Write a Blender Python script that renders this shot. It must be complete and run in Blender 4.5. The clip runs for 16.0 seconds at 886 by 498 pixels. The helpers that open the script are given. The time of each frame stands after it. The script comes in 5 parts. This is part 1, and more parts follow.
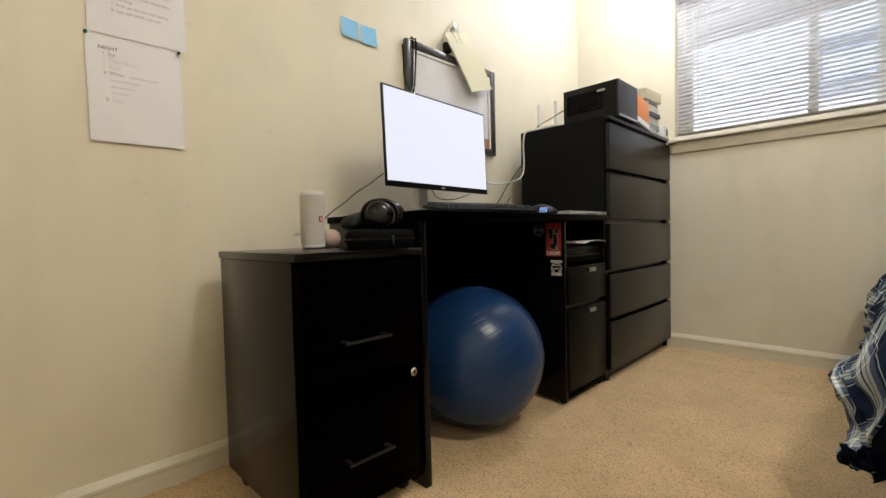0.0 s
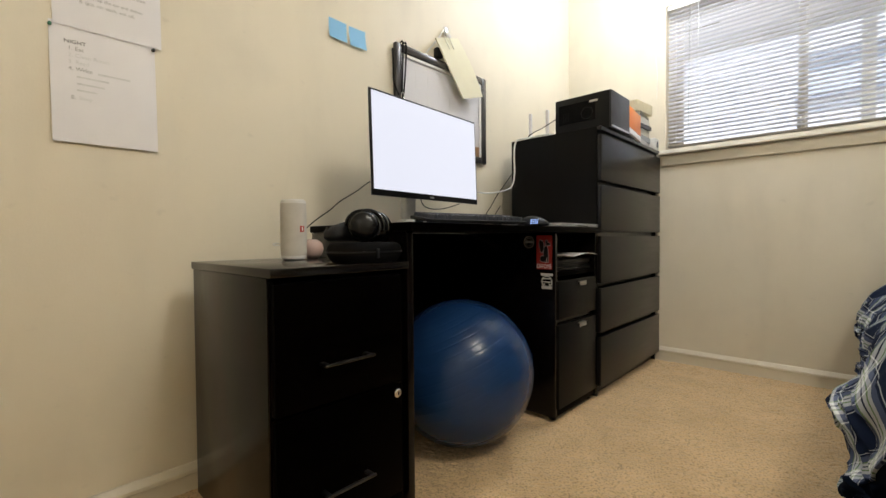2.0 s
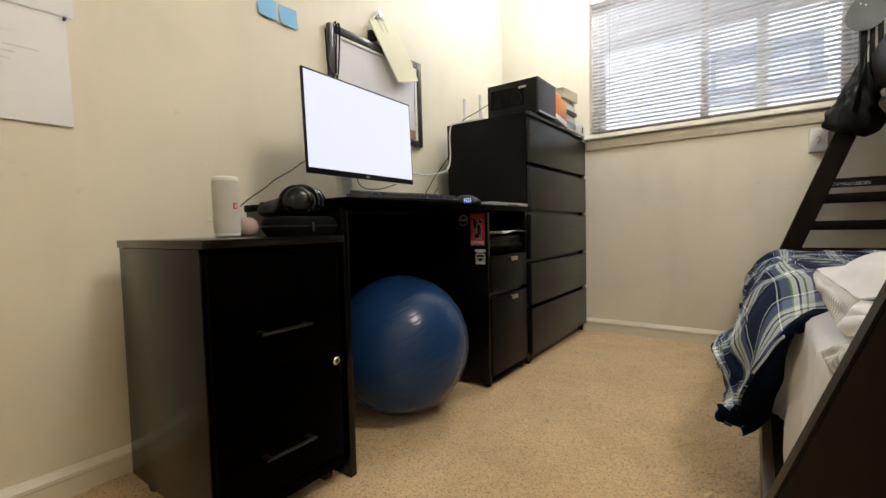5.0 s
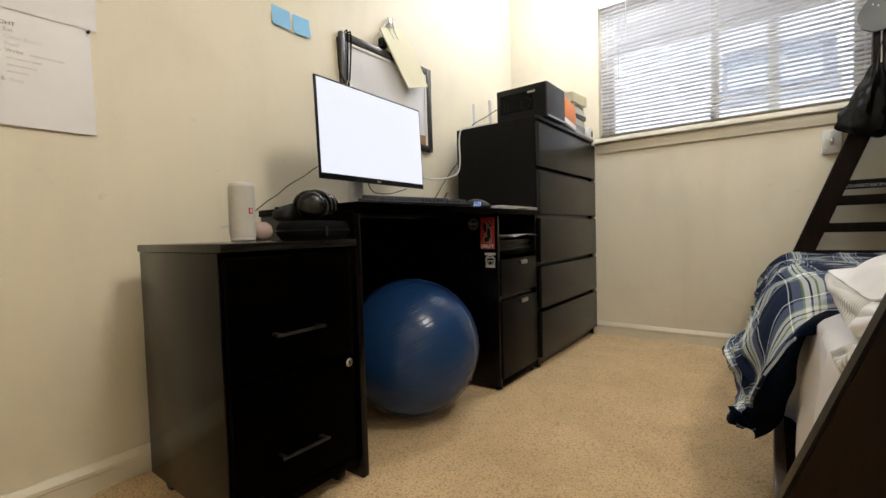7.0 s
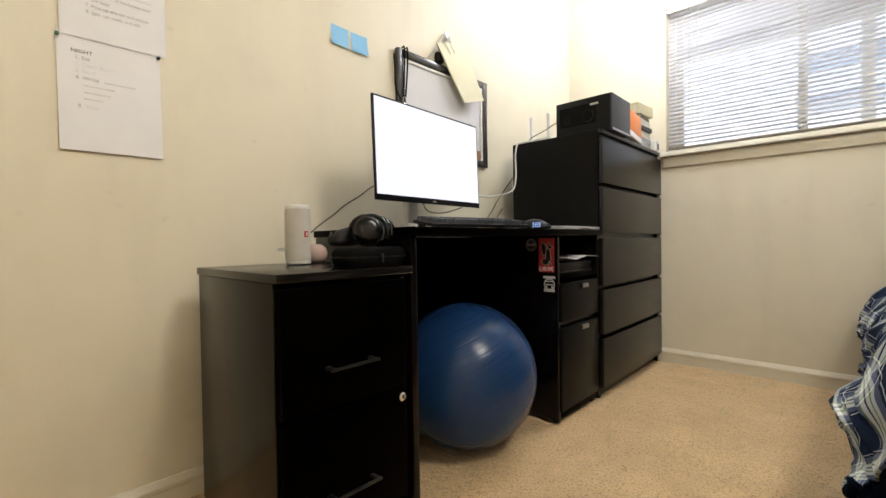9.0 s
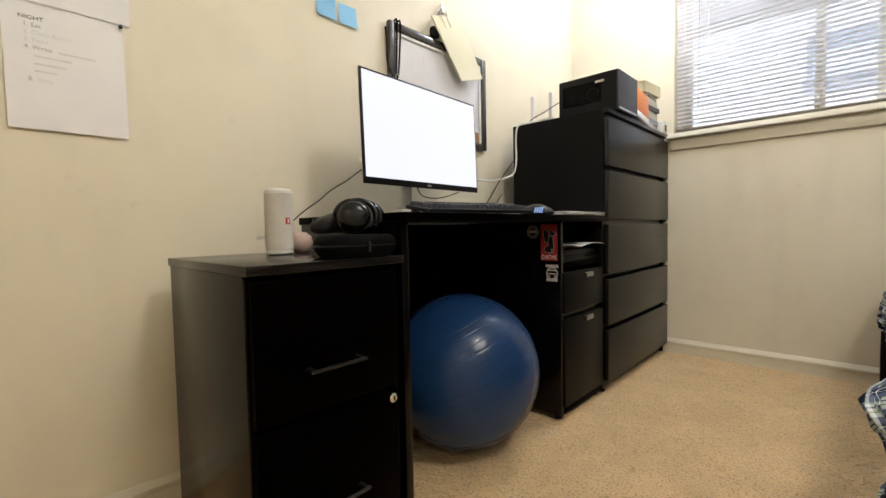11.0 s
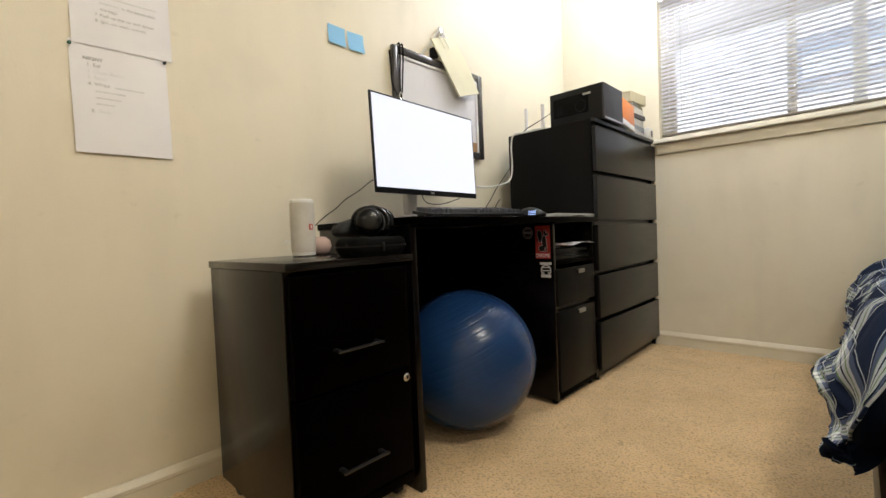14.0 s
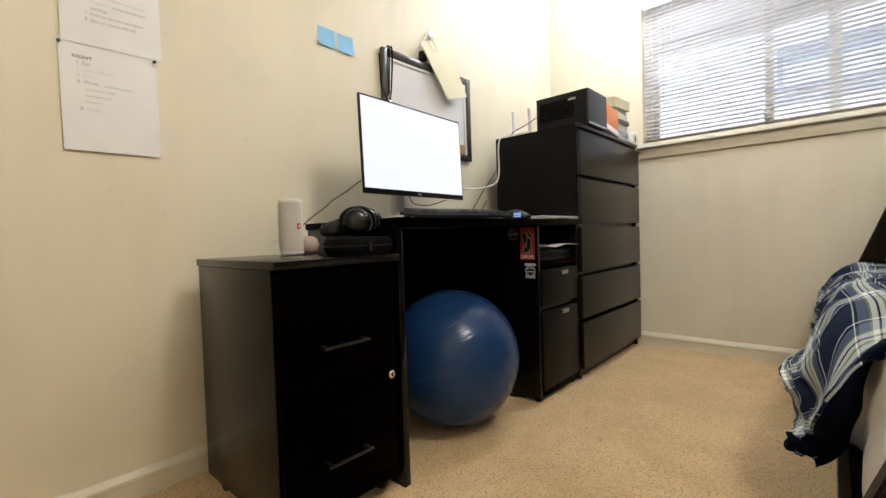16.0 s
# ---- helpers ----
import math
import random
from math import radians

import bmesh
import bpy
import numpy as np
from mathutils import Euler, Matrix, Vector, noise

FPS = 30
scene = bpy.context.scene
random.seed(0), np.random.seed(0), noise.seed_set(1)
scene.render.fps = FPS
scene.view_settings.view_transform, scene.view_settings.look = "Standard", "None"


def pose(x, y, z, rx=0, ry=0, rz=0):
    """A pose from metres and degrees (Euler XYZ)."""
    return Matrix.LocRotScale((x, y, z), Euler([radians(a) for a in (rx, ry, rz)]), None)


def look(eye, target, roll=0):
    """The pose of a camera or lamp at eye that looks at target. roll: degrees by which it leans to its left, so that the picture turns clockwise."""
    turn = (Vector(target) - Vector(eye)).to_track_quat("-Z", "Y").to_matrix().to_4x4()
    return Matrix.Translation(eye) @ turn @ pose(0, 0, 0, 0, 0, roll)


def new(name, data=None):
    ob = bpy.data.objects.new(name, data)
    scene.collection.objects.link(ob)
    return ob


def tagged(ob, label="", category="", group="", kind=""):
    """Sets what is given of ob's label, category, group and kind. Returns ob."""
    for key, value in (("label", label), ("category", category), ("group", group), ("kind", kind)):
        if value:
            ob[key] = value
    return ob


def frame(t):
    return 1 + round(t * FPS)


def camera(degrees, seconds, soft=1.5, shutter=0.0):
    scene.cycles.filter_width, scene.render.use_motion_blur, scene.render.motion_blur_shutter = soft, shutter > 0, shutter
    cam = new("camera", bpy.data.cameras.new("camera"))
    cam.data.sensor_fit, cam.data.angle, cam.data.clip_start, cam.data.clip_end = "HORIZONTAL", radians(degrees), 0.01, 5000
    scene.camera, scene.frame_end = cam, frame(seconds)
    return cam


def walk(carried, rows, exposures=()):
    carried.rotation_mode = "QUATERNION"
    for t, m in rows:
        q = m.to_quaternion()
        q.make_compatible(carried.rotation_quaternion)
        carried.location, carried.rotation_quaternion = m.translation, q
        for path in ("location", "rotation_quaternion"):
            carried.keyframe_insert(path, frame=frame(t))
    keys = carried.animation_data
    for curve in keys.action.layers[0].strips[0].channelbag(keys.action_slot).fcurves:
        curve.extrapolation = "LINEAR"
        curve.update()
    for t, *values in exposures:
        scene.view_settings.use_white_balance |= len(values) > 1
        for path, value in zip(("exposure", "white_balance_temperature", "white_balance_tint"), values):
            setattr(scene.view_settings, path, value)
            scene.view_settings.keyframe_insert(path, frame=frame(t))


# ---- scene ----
cam = camera(91.3, 16.0)
PATH = [
    (0, (1.442, 0.199, 0.706), (0.034, 1.617, 0.637), -1.4),
    (0.5, (1.455, 0.191, 0.702), (0.032, 1.595, 0.632), -1.5),
    (1, (1.433, 0.201, 0.708), (0.019, 1.614, 0.648), -1.3),
    (1.5, (1.404, 0.219, 0.725), (-0.007, 1.635, 0.68), -0.9),
    (2, (1.4, 0.239, 0.729), (0.034, 1.699, 0.681), -0.4),
    (2.5, (1.402, 0.258, 0.736), (0.125, 1.797, 0.697), -1.0),
    (3, (1.393, 0.269, 0.738), (0.243, 1.905, 0.716), -1.8),
    (3.5, (1.379, 0.267, 0.735), (0.252, 1.918, 0.703), -1.4),
    (4, (1.396, 0.267, 0.73), (0.281, 1.927, 0.682), -1.4),
    (4.5, (1.417, 0.246, 0.703), (0.265, 1.877, 0.591), -1.6),
    (5, (1.468, 0.208, 0.686), (0.296, 1.826, 0.585), -1.4),
    (7.5, (1.476, 0.192, 0.684), (0.239, 1.762, 0.62), -1.9),
    (8, (1.444, 0.194, 0.716), (0.113, 1.687, 0.72), -1.5),
    (8.5, (1.415, 0.213, 0.734), (0.065, 1.689, 0.731), -0.7),
    (9, (1.401, 0.229, 0.734), (0.031, 1.686, 0.697), -0.8),
    (11.5, (1.337, 0.319, 0.731), (-0.031, 1.775, 0.634), -1.1),
    (12, (1.338, 0.318, 0.731), (-0.024, 1.778, 0.629), -1.2),
    (12.5, (1.321, 0.342, 0.73), (-0.021, 1.821, 0.62), -1.4),
    (13, (1.39, 0.266, 0.733), (0.049, 1.746, 0.631), -2.0),
    (13.5, (1.434, 0.21, 0.723), (0.057, 1.659, 0.649), -2.4),
    (14, (1.45, 0.192, 0.718), (0.073, 1.641, 0.654), -2.4),
    (14.5, (1.466, 0.181, 0.709), (0.098, 1.639, 0.639), -2.7),
    (15, (1.476, 0.175, 0.718), (0.116, 1.641, 0.667), -2.0),
    (15.5, (1.476, 0.176, 0.719), (0.129, 1.653, 0.664), -2.0),
    (16, (1.477, 0.176, 0.718), (0.138, 1.66, 0.655), -1.8),
]
walk(cam, [(t, look(eye, target, roll)) for t, eye, target, roll in PATH],
     exposures=[(0.0, 0.56), (3.0, 0.54), (5.0, 0.6), (7.5, 0.67), (9.0, 0.8), (12.5, 0.7), (14.5, 0.75), (16.0, 0.75)])

# ---- world, large lights, exposure ----
world = bpy.data.worlds.new("world")
scene.world = world
world.use_nodes = True
wn = world.node_tree
sky = wn.nodes.new("ShaderNodeTexSky")
sky.sky_type = "NISHITA"
sky.sun_disc = False
sky.sun_elevation = radians(74)
sky.sun_rotation = radians(200)
wn.links.new(sky.outputs["Color"], wn.nodes["Background"].inputs["Color"])
wn.nodes["Background"].inputs["Strength"].default_value = 0.15


def lamp(name, kind, m, energy, color, **more):
    data = bpy.data.lights.new(name, kind)
    data.energy, data.color = energy, color
    for key, value in more.items():
        if key == "size":
            data.size = value
        elif key == "size_y":
            data.shape = "RECTANGLE"
            data.size_y = value
        elif key == "radius":
            data.shadow_soft_size = value
        elif key == "angle":
            data.angle = value
    ob = new(name, data)
    ob.matrix_world = m
    return ob


# lamp high by the window's corner, two ceiling lights
CEILING_LIGHTS = ((2.12, 0.93, 2.23, 39), (2.50, -1.02, 2.30, 4.5))
lamp("corner_lamp_light", "POINT", pose(0.72, 2.48, 2.29), 20.5, (0.85, 0.905, 1.0), radius=0.14)
for lx, ly, lz, watts in CEILING_LIGHTS:
    lamp("ceiling_light_bulb", "POINT", pose(lx, ly, lz), watts, (0.995, 0.957, 0.868), radius=0.20)
sun = lamp("sun", "SUN", look((0, 0, 10), (0.8, 2.6, 0)), 5.0, (1.0, 0.96, 0.92), angle=radians(0.5))


# ---- mesh helpers ----
ORIGIN = {}


def thing(name, loc, label="", category="", group="", kind=""):
    """An Empty at the base of a thing; its parts are given in world coordinates."""
    ob = new(name)
    ob.location = loc
    ob.empty_display_size = 0.05
    ORIGIN[ob.name] = Vector(loc)
    return tagged(ob, label, category, group, kind)


def finish(bm, smooth=0.6):
    bmesh.ops.recalc_face_normals(bm, faces=bm.faces)
    if smooth:
        for f in bm.faces:
            f.smooth = True
        for e in bm.edges:
            if len(e.link_faces) == 2 and e.calc_face_angle(0) > smooth:
                e.smooth = False


def part(name, bm, material, parent=None, label="", loc=None, smooth=0.6):
    """One mesh object from a bmesh in world coordinates, under a thing or a part."""
    base = ORIGIN[parent.name] if parent else Vector(loc or (0, 0, 0))
    bmesh.ops.translate(bm, verts=bm.verts, vec=-base)
    finish(bm, smooth)
    me = bpy.data.meshes.new(name)
    bm.to_mesh(me)
    bm.free()
    me.materials.append(material)
    ob = new(name, me)
    if parent:
        ob.parent = parent
    else:
        ob.location = base
    ORIGIN[ob.name] = base
    if label:
        ob["label"] = label
    return ob


def structure(name, bm, material, label, category, smooth=0.6):
    return tagged(part(name, bm, material, None, label, smooth=smooth), "", category, kind="structure")


def box(bm, x0, x1, y0, y1, z0, z1, bevel=0.0, seg=2):
    """Adds a box to bm; bevel in metres."""
    m = Matrix.LocRotScale(((x0 + x1) / 2, (y0 + y1) / 2, (z0 + z1) / 2), None, (x1 - x0, y1 - y0, z1 - z0))
    made = bmesh.ops.create_cube(bm, size=1, matrix=m)
    verts = made["verts"]
    if bevel:
        edges = list({e for v in verts for e in v.link_edges})
        got = bmesh.ops.bevel(bm, geom=edges, offset=bevel, segments=seg, affect="EDGES", profile=0.5)
        verts = list({v for f in got["faces"] for v in f.verts} | {v for v in verts if v.is_valid})
    return verts


def boxes(*rows, bevel=0.0, seg=2):
    bm = bmesh.new()
    for row in rows:
        box(bm, *row, bevel=bevel, seg=seg)
    return bm


def turned(bm, verts, m, about):
    bmesh.ops.transform(bm, verts=verts, matrix=Matrix.Translation(about) @ m @ Matrix.Translation(-Vector(about)))


def lathe(profile, at=(0, 0, 0), n=32, m=None):
    """A turned body from (radius, height) pairs about z."""
    bm = bmesh.new()
    rings = []
    for r, z in profile:
        if r < 1e-6:
            rings.append([bm.verts.new((0, 0, z))])
        else:
            rings.append([bm.verts.new((r * math.cos(2 * math.pi * k / n), r * math.sin(2 * math.pi * k / n), z)) for k in range(n)])
    for a, b in zip(rings, rings[1:]):
        for k in range(n):
            q = (k + 1) % n
            if len(a) == 1 and len(b) > 1:
                bm.faces.new((a[0], b[q], b[k]))
            elif len(b) == 1 and len(a) > 1:
                bm.faces.new((a[k], a[q], b[0]))
            elif len(a) > 1:
                bm.faces.new((a[k], a[q], b[q], b[k]))
    bmesh.ops.transform(bm, verts=bm.verts, matrix=Matrix.Translation(at) @ (m or Matrix()))
    return bm


def smooth_line(points, steps=8):
    """A Catmull-Rom line through the points."""
    p = [Vector(q) for q in points]
    p = [2 * p[0] - p[1]] + p + [2 * p[-1] - p[-2]]
    out = []
    for a, b, c, d in zip(p, p[1:], p[2:], p[3:]):
        for k in range(steps):
            t = k / steps
            out.append(0.5 * (2 * b + (c - a) * t + (2 * a - 5 * b + 4 * c - d) * t * t + (3 * b - a - 3 * c + d) * t ** 3))
    return out + [p[-2]]


def tube(points, r, n=8, steps=8, bm=None, flat=1.0):
    """A round cord through the points."""
    bm = bm or bmesh.new()
    line = smooth_line(points, steps) if steps > 1 else [Vector(q) for q in points]
    rings = []
    side = Vector((0.31, 0.17, 0.93))
    for k, q in enumerate(line):
        way = (line[min(k + 1, len(line) - 1)] - line[max(k - 1, 0)]).normalized()
        u = (side - side.dot(way) * way)
        if u.length < 1e-3:
            u = way.orthogonal()
        u.normalize()
        v = way.cross(u)
        side = u
        rings.append([bm.verts.new(q + r * (math.cos(2 * math.pi * j / n) * u + flat * math.sin(2 * math.pi * j / n) * v)) for j in range(n)])
    for a, b in zip(rings, rings[1:]):
        for j in range(n):
            bm.faces.new((a[j], a[(j + 1) % n], b[(j + 1) % n], b[j]))
    bm.faces.new(rings[0][::-1])
    bm.faces.new(rings[-1])
    return bm


def sheet_mesh(fn, nu, nv, thick=0.0, bm=None, taper=0.0):
    """A surface fn(u, v), u and v from 0 to 1, with a thickness along its normals."""
    bm = bm or bmesh.new()
    p = [[Vector(fn(i / nu, j / nv)) for j in range(nv + 1)] for i in range(nu + 1)]
    top = [[bm.verts.new(q) for q in row] for row in p]
    if thick:
        def nrm(i, j):
            a = p[min(i + 1, nu)][j] - p[max(i - 1, 0)][j]
            b = p[i][min(j + 1, nv)] - p[i][max(j - 1, 0)]
            c = a.cross(b)
            return c.normalized() if c.length > 1e-9 else Vector((0, 0, 1))
        def depth(i, j):
            if not taper:
                return thick
            d = min(min(i, nu - i) / nu, min(j, nv - j) / nv)
            return thick * (0.25 + 0.75 * min(1.0, d / taper))
        low = [[bm.verts.new(p[i][j] - depth(i, j) * nrm(i, j)) for j in range(nv + 1)] for i in range(nu + 1)]
    for i in range(nu):
        for j in range(nv):
            bm.faces.new((top[i][j], top[i + 1][j], top[i + 1][j + 1], top[i][j + 1]))
            if thick:
                bm.faces.new((low[i][j], low[i][j + 1], low[i + 1][j + 1], low[i + 1][j]))
    if thick:
        for i in range(nu):
            bm.faces.new((top[i][0], low[i][0], low[i + 1][0], top[i + 1][0]))
            bm.faces.new((top[i][nv], top[i + 1][nv], low[i + 1][nv], low[i][nv]))
        for j in range(nv):
            bm.faces.new((top[0][j], top[0][j + 1], low[0][j + 1], low[0][j]))
            bm.faces.new((top[nu][j], low[nu][j], low[nu][j + 1], top[nu][j + 1]))
    return bm


# ---- materials ----
def surf(name, c1, c2=None, scale=6.0, rough=0.5, rvar=0.08, bump=0.0, bscale=300.0, metal=0.0, stretch=(1, 1, 1), coat=0.0, sheen=0.0, wear=0.0, emit=None, spec=0.5):
    """A painted, wooden, plastic or cloth surface: two colours mixed by broad noise, fine grain, roughness and bump."""
    ma = bpy.data.materials.new(name)
    ma.use_nodes = True
    n, l = ma.node_tree.nodes, ma.node_tree.links
    b = n["Principled BSDF"]
    co = n.new("ShaderNodeTexCoord")
    mp = n.new("ShaderNodeMapping")
    mp.inputs["Scale"].default_value = stretch
    l.new(co.outputs["Object"], mp.inputs["Vector"])
    broad, fine = n.new("ShaderNodeTexNoise"), n.new("ShaderNodeTexNoise")
    broad.inputs["Scale"].default_value, broad.inputs["Detail"].default_value = scale, 5
    fine.inputs["Scale"].default_value, fine.inputs["Detail"].default_value = bscale, 3
    for t in (broad, fine):
        l.new(mp.outputs["Vector"], t.inputs["Vector"])
    mix = n.new("ShaderNodeMix")
    mix.data_type = "RGBA"
    c2 = c2 or tuple(0.85 * v for v in c1)
    mix.inputs[6].default_value, mix.inputs[7].default_value = (*c1, 1), (*c2, 1)
    ramp = n.new("ShaderNodeMapRange")
    ramp.inputs["From Min"].default_value, ramp.inputs["From Max"].default_value = 0.3, 0.7
    l.new(broad.outputs["Fac"], ramp.inputs["Value"])
    l.new(ramp.outputs["Result"], mix.inputs["Factor"])
    l.new(mix.outputs[2], b.inputs["Base Color"])
    rr = n.new("ShaderNodeMapRange")
    rr.inputs["To Min"].default_value, rr.inputs["To Max"].default_value = max(rough - rvar, 0.02), min(rough + rvar, 1)
    l.new(broad.outputs["Fac"], rr.inputs["Value"])
    l.new(rr.outputs["Result"], b.inputs["Roughness"])
    b.inputs["Metallic"].default_value = metal
    b.inputs["Coat Weight"].default_value = coat
    b.inputs["Sheen Weight"].default_value = sheen
    b.inputs["Specular IOR Level"].default_value = spec
    if bump:
        bp = n.new("ShaderNodeBump")
        bp.inputs["Strength"].default_value = bump
        bp.inputs["Distance"].default_value = 0.002
        l.new(fine.outputs["Fac"], bp.inputs["Height"])
        l.new(bp.outputs["Normal"], b.inputs["Normal"])
    if emit:
        b.inputs["Emission Color"].default_value = (*emit[0], 1)
        b.inputs["Emission Strength"].default_value = emit[1]
    return ma


M_WALL = surf("wall_paint", (0.760, 0.696, 0.560), (0.715, 0.651, 0.515), scale=1.3, rough=0.55, bump=0.12, bscale=160)


def add_smudges(ma, amount):
    """Faint rubbed marks and drip streaks on old wall paint."""
    n, l = ma.node_tree.nodes, ma.node_tree.links
    b = n["Principled BSDF"]
    old = b.inputs["Base Color"].links[0].from_socket
    co = n.new("ShaderNodeTexCoord")
    last = old
    for scale, stretch, lo, hi, dark in ((2.2, (1, 1, 1), 0.52, 0.75, amount), (7.0, (1, 1, 0.22), 0.5, 0.8, amount * 0.7), (16.0, (1, 1, 1.6), 0.66, 0.76, amount * 0.8)):
        mp = n.new("ShaderNodeMapping")
        mp.inputs["Scale"].default_value = stretch
        tx = n.new("ShaderNodeTexNoise")
        tx.inputs["Scale"].default_value, tx.inputs["Detail"].default_value = scale, 4
        rr = n.new("ShaderNodeMapRange")
        rr.inputs["From Min"].default_value, rr.inputs["From Max"].default_value = lo, hi
        rr.inputs["To Min"].default_value, rr.inputs["To Max"].default_value = 1.0, 1.0 - dark
        mul = n.new("ShaderNodeMix")
        mul.data_type, mul.blend_type = "RGBA", "MULTIPLY"
        mul.inputs["Factor"].default_value = 1.0
        l.new(co.outputs["Object"], mp.inputs["Vector"])
        l.new(mp.outputs["Vector"], tx.inputs["Vector"])
        l.new(tx.outputs["Fac"], rr.inputs["Value"])
        l.new(last, mul.inputs[6])
        l.new(rr.outputs["Result"], mul.inputs[7])
        last = mul.outputs[2]
    l.new(last, b.inputs["Base Color"])


add_smudges(M_WALL, 0.10)
M_CEIL = surf("ceiling_paint", (0.8, 0.78, 0.72), scale=2, rough=0.9, bump=0.3, bscale=120)
M_TRIM = surf("trim_paint", (0.72, 0.66, 0.53), (0.66, 0.6, 0.48), scale=3, rough=0.4, bump=0.05)
# glossier trim paint, lightened to hold the light caught by the sill's nose
M_SILL = surf("sill_lit_gloss_paint", (0.80, 0.76, 0.66), (0.75, 0.71, 0.61), scale=3, rough=0.28, bump=0.05)
M_WHITE = surf("white_plastic", (0.78, 0.77, 0.74), scale=20, rough=0.4)
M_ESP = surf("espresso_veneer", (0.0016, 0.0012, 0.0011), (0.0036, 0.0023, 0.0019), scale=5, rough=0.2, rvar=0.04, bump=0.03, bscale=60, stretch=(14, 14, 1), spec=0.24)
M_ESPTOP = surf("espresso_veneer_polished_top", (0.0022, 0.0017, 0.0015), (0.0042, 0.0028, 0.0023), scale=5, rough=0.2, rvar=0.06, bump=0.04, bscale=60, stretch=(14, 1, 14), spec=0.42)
# same veneer, grain level; shade of fronts and desk boards painted in as near-black
M_ESPH = surf("espresso_veneer_level_grain_shaded", (0.0004, 0.0003, 0.0002), (0.0013, 0.0007, 0.0005), scale=5, rough=0.3, rvar=0.05, bump=0.05, bscale=60, stretch=(14, 1, 14), spec=0.01)
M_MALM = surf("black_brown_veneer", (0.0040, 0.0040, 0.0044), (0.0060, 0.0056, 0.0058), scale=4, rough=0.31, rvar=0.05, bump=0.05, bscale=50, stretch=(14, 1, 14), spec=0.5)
# shaded copy of the veneer above: half the colour, less gloss
M_MALM_SHADED = surf("black_brown_veneer_shaded", (0.0020, 0.0020, 0.0022), (0.0032, 0.0030, 0.0031), scale=4, rough=0.4, rvar=0.05, bump=0.05, bscale=50, stretch=(14, 14, 1), spec=0.14)
M_BED = surf("dark_bed_wood", (0.0045, 0.0025, 0.0017), (0.015, 0.0080, 0.0052), scale=6, rough=0.38, bump=0.06, bscale=60, stretch=(6, 6, 1), spec=0.14)
M_BLACKP = surf("black_plastic", (0.0032, 0.0032, 0.0036), (0.0055, 0.0055, 0.006), scale=30, rough=0.36, bump=0.05, bscale=900, spec=0.25)
M_BLACKG = surf("black_gloss", (0.008, 0.008, 0.009), scale=20, rough=0.15)
M_CLOTHB = surf("black_fabric", (0.0022, 0.0022, 0.0026), (0.004, 0.004, 0.0045), scale=60, rough=0.85, bump=0.5, bscale=900, spec=0.08)
M_STEEL = surf("brushed_steel", (0.55, 0.55, 0.54), (0.45, 0.45, 0.45), scale=30, rough=0.32, metal=1.0, stretch=(1, 10, 1))
M_SILVER = surf("satin_silver_paint", (0.60, 0.60, 0.60), (0.52, 0.52, 0.525), scale=30, rough=0.35, metal=0.2)
M_DARKSTEEL = surf("dark_metal", (0.09, 0.09, 0.09), (0.07, 0.07, 0.07), scale=30, rough=0.38, metal=1.0)
M_CHROME = surf("chrome", (0.8, 0.8, 0.8), scale=30, rough=0.12, metal=1.0)
M_PAPER = surf("paper", (0.82, 0.81, 0.83), (0.78, 0.77, 0.80), scale=8, rough=0.75)
M_INK = surf("ink", (0.08, 0.08, 0.09), scale=20, rough=0.7)
M_INKF = surf("faded_ink", (0.62, 0.62, 0.63), (0.74, 0.74, 0.74), scale=40, rough=0.7)

# ---- the room ----
XR, YB, YW, ZC = 3.05, -1.3, 3.0, 2.44
WX0, WX1, WZ0, WZ1 = 0.61, 1.87, 1.24, 2.07

structure("floor_slab", boxes((-0.12, XR + 0.12, YB - 0.12, YW + 0.16, -0.12, -0.03)), M_TRIM, "plain slab under the carpet", "floor")
structure("wall_west", boxes((-0.12, 0, YB - 0.12, YW + 0.16, -0.03, ZC)), M_WALL, "cream painted wall with scuffs and pinned papers", "wall")
structure("wall_east", boxes((XR, XR + 0.12, YB - 0.12, YW + 0.16, -0.03, ZC)), M_WALL, "cream painted wall behind the bunk bed", "wall")
structure("wall_south", boxes((0, XR, YB - 0.12, YB, -0.03, ZC)), M_WALL, "plain cream painted wall", "wall")
structure("wall_north", boxes((0, WX0, YW, YW + 0.16, -0.03, ZC), (WX1, XR, YW, YW + 0.16, -0.03, ZC), (WX0, WX1, YW, YW + 0.16, -0.03, WZ0), (WX0, WX1, YW, YW + 0.16, WZ1, ZC)), M_WALL, "cream painted wall with a wide window", "wall")
structure("ceiling", boxes((-0.12, XR + 0.12, YB - 0.12, YW + 0.16, ZC, ZC + 0.1)), M_CEIL, "white painted ceiling", "ceiling")


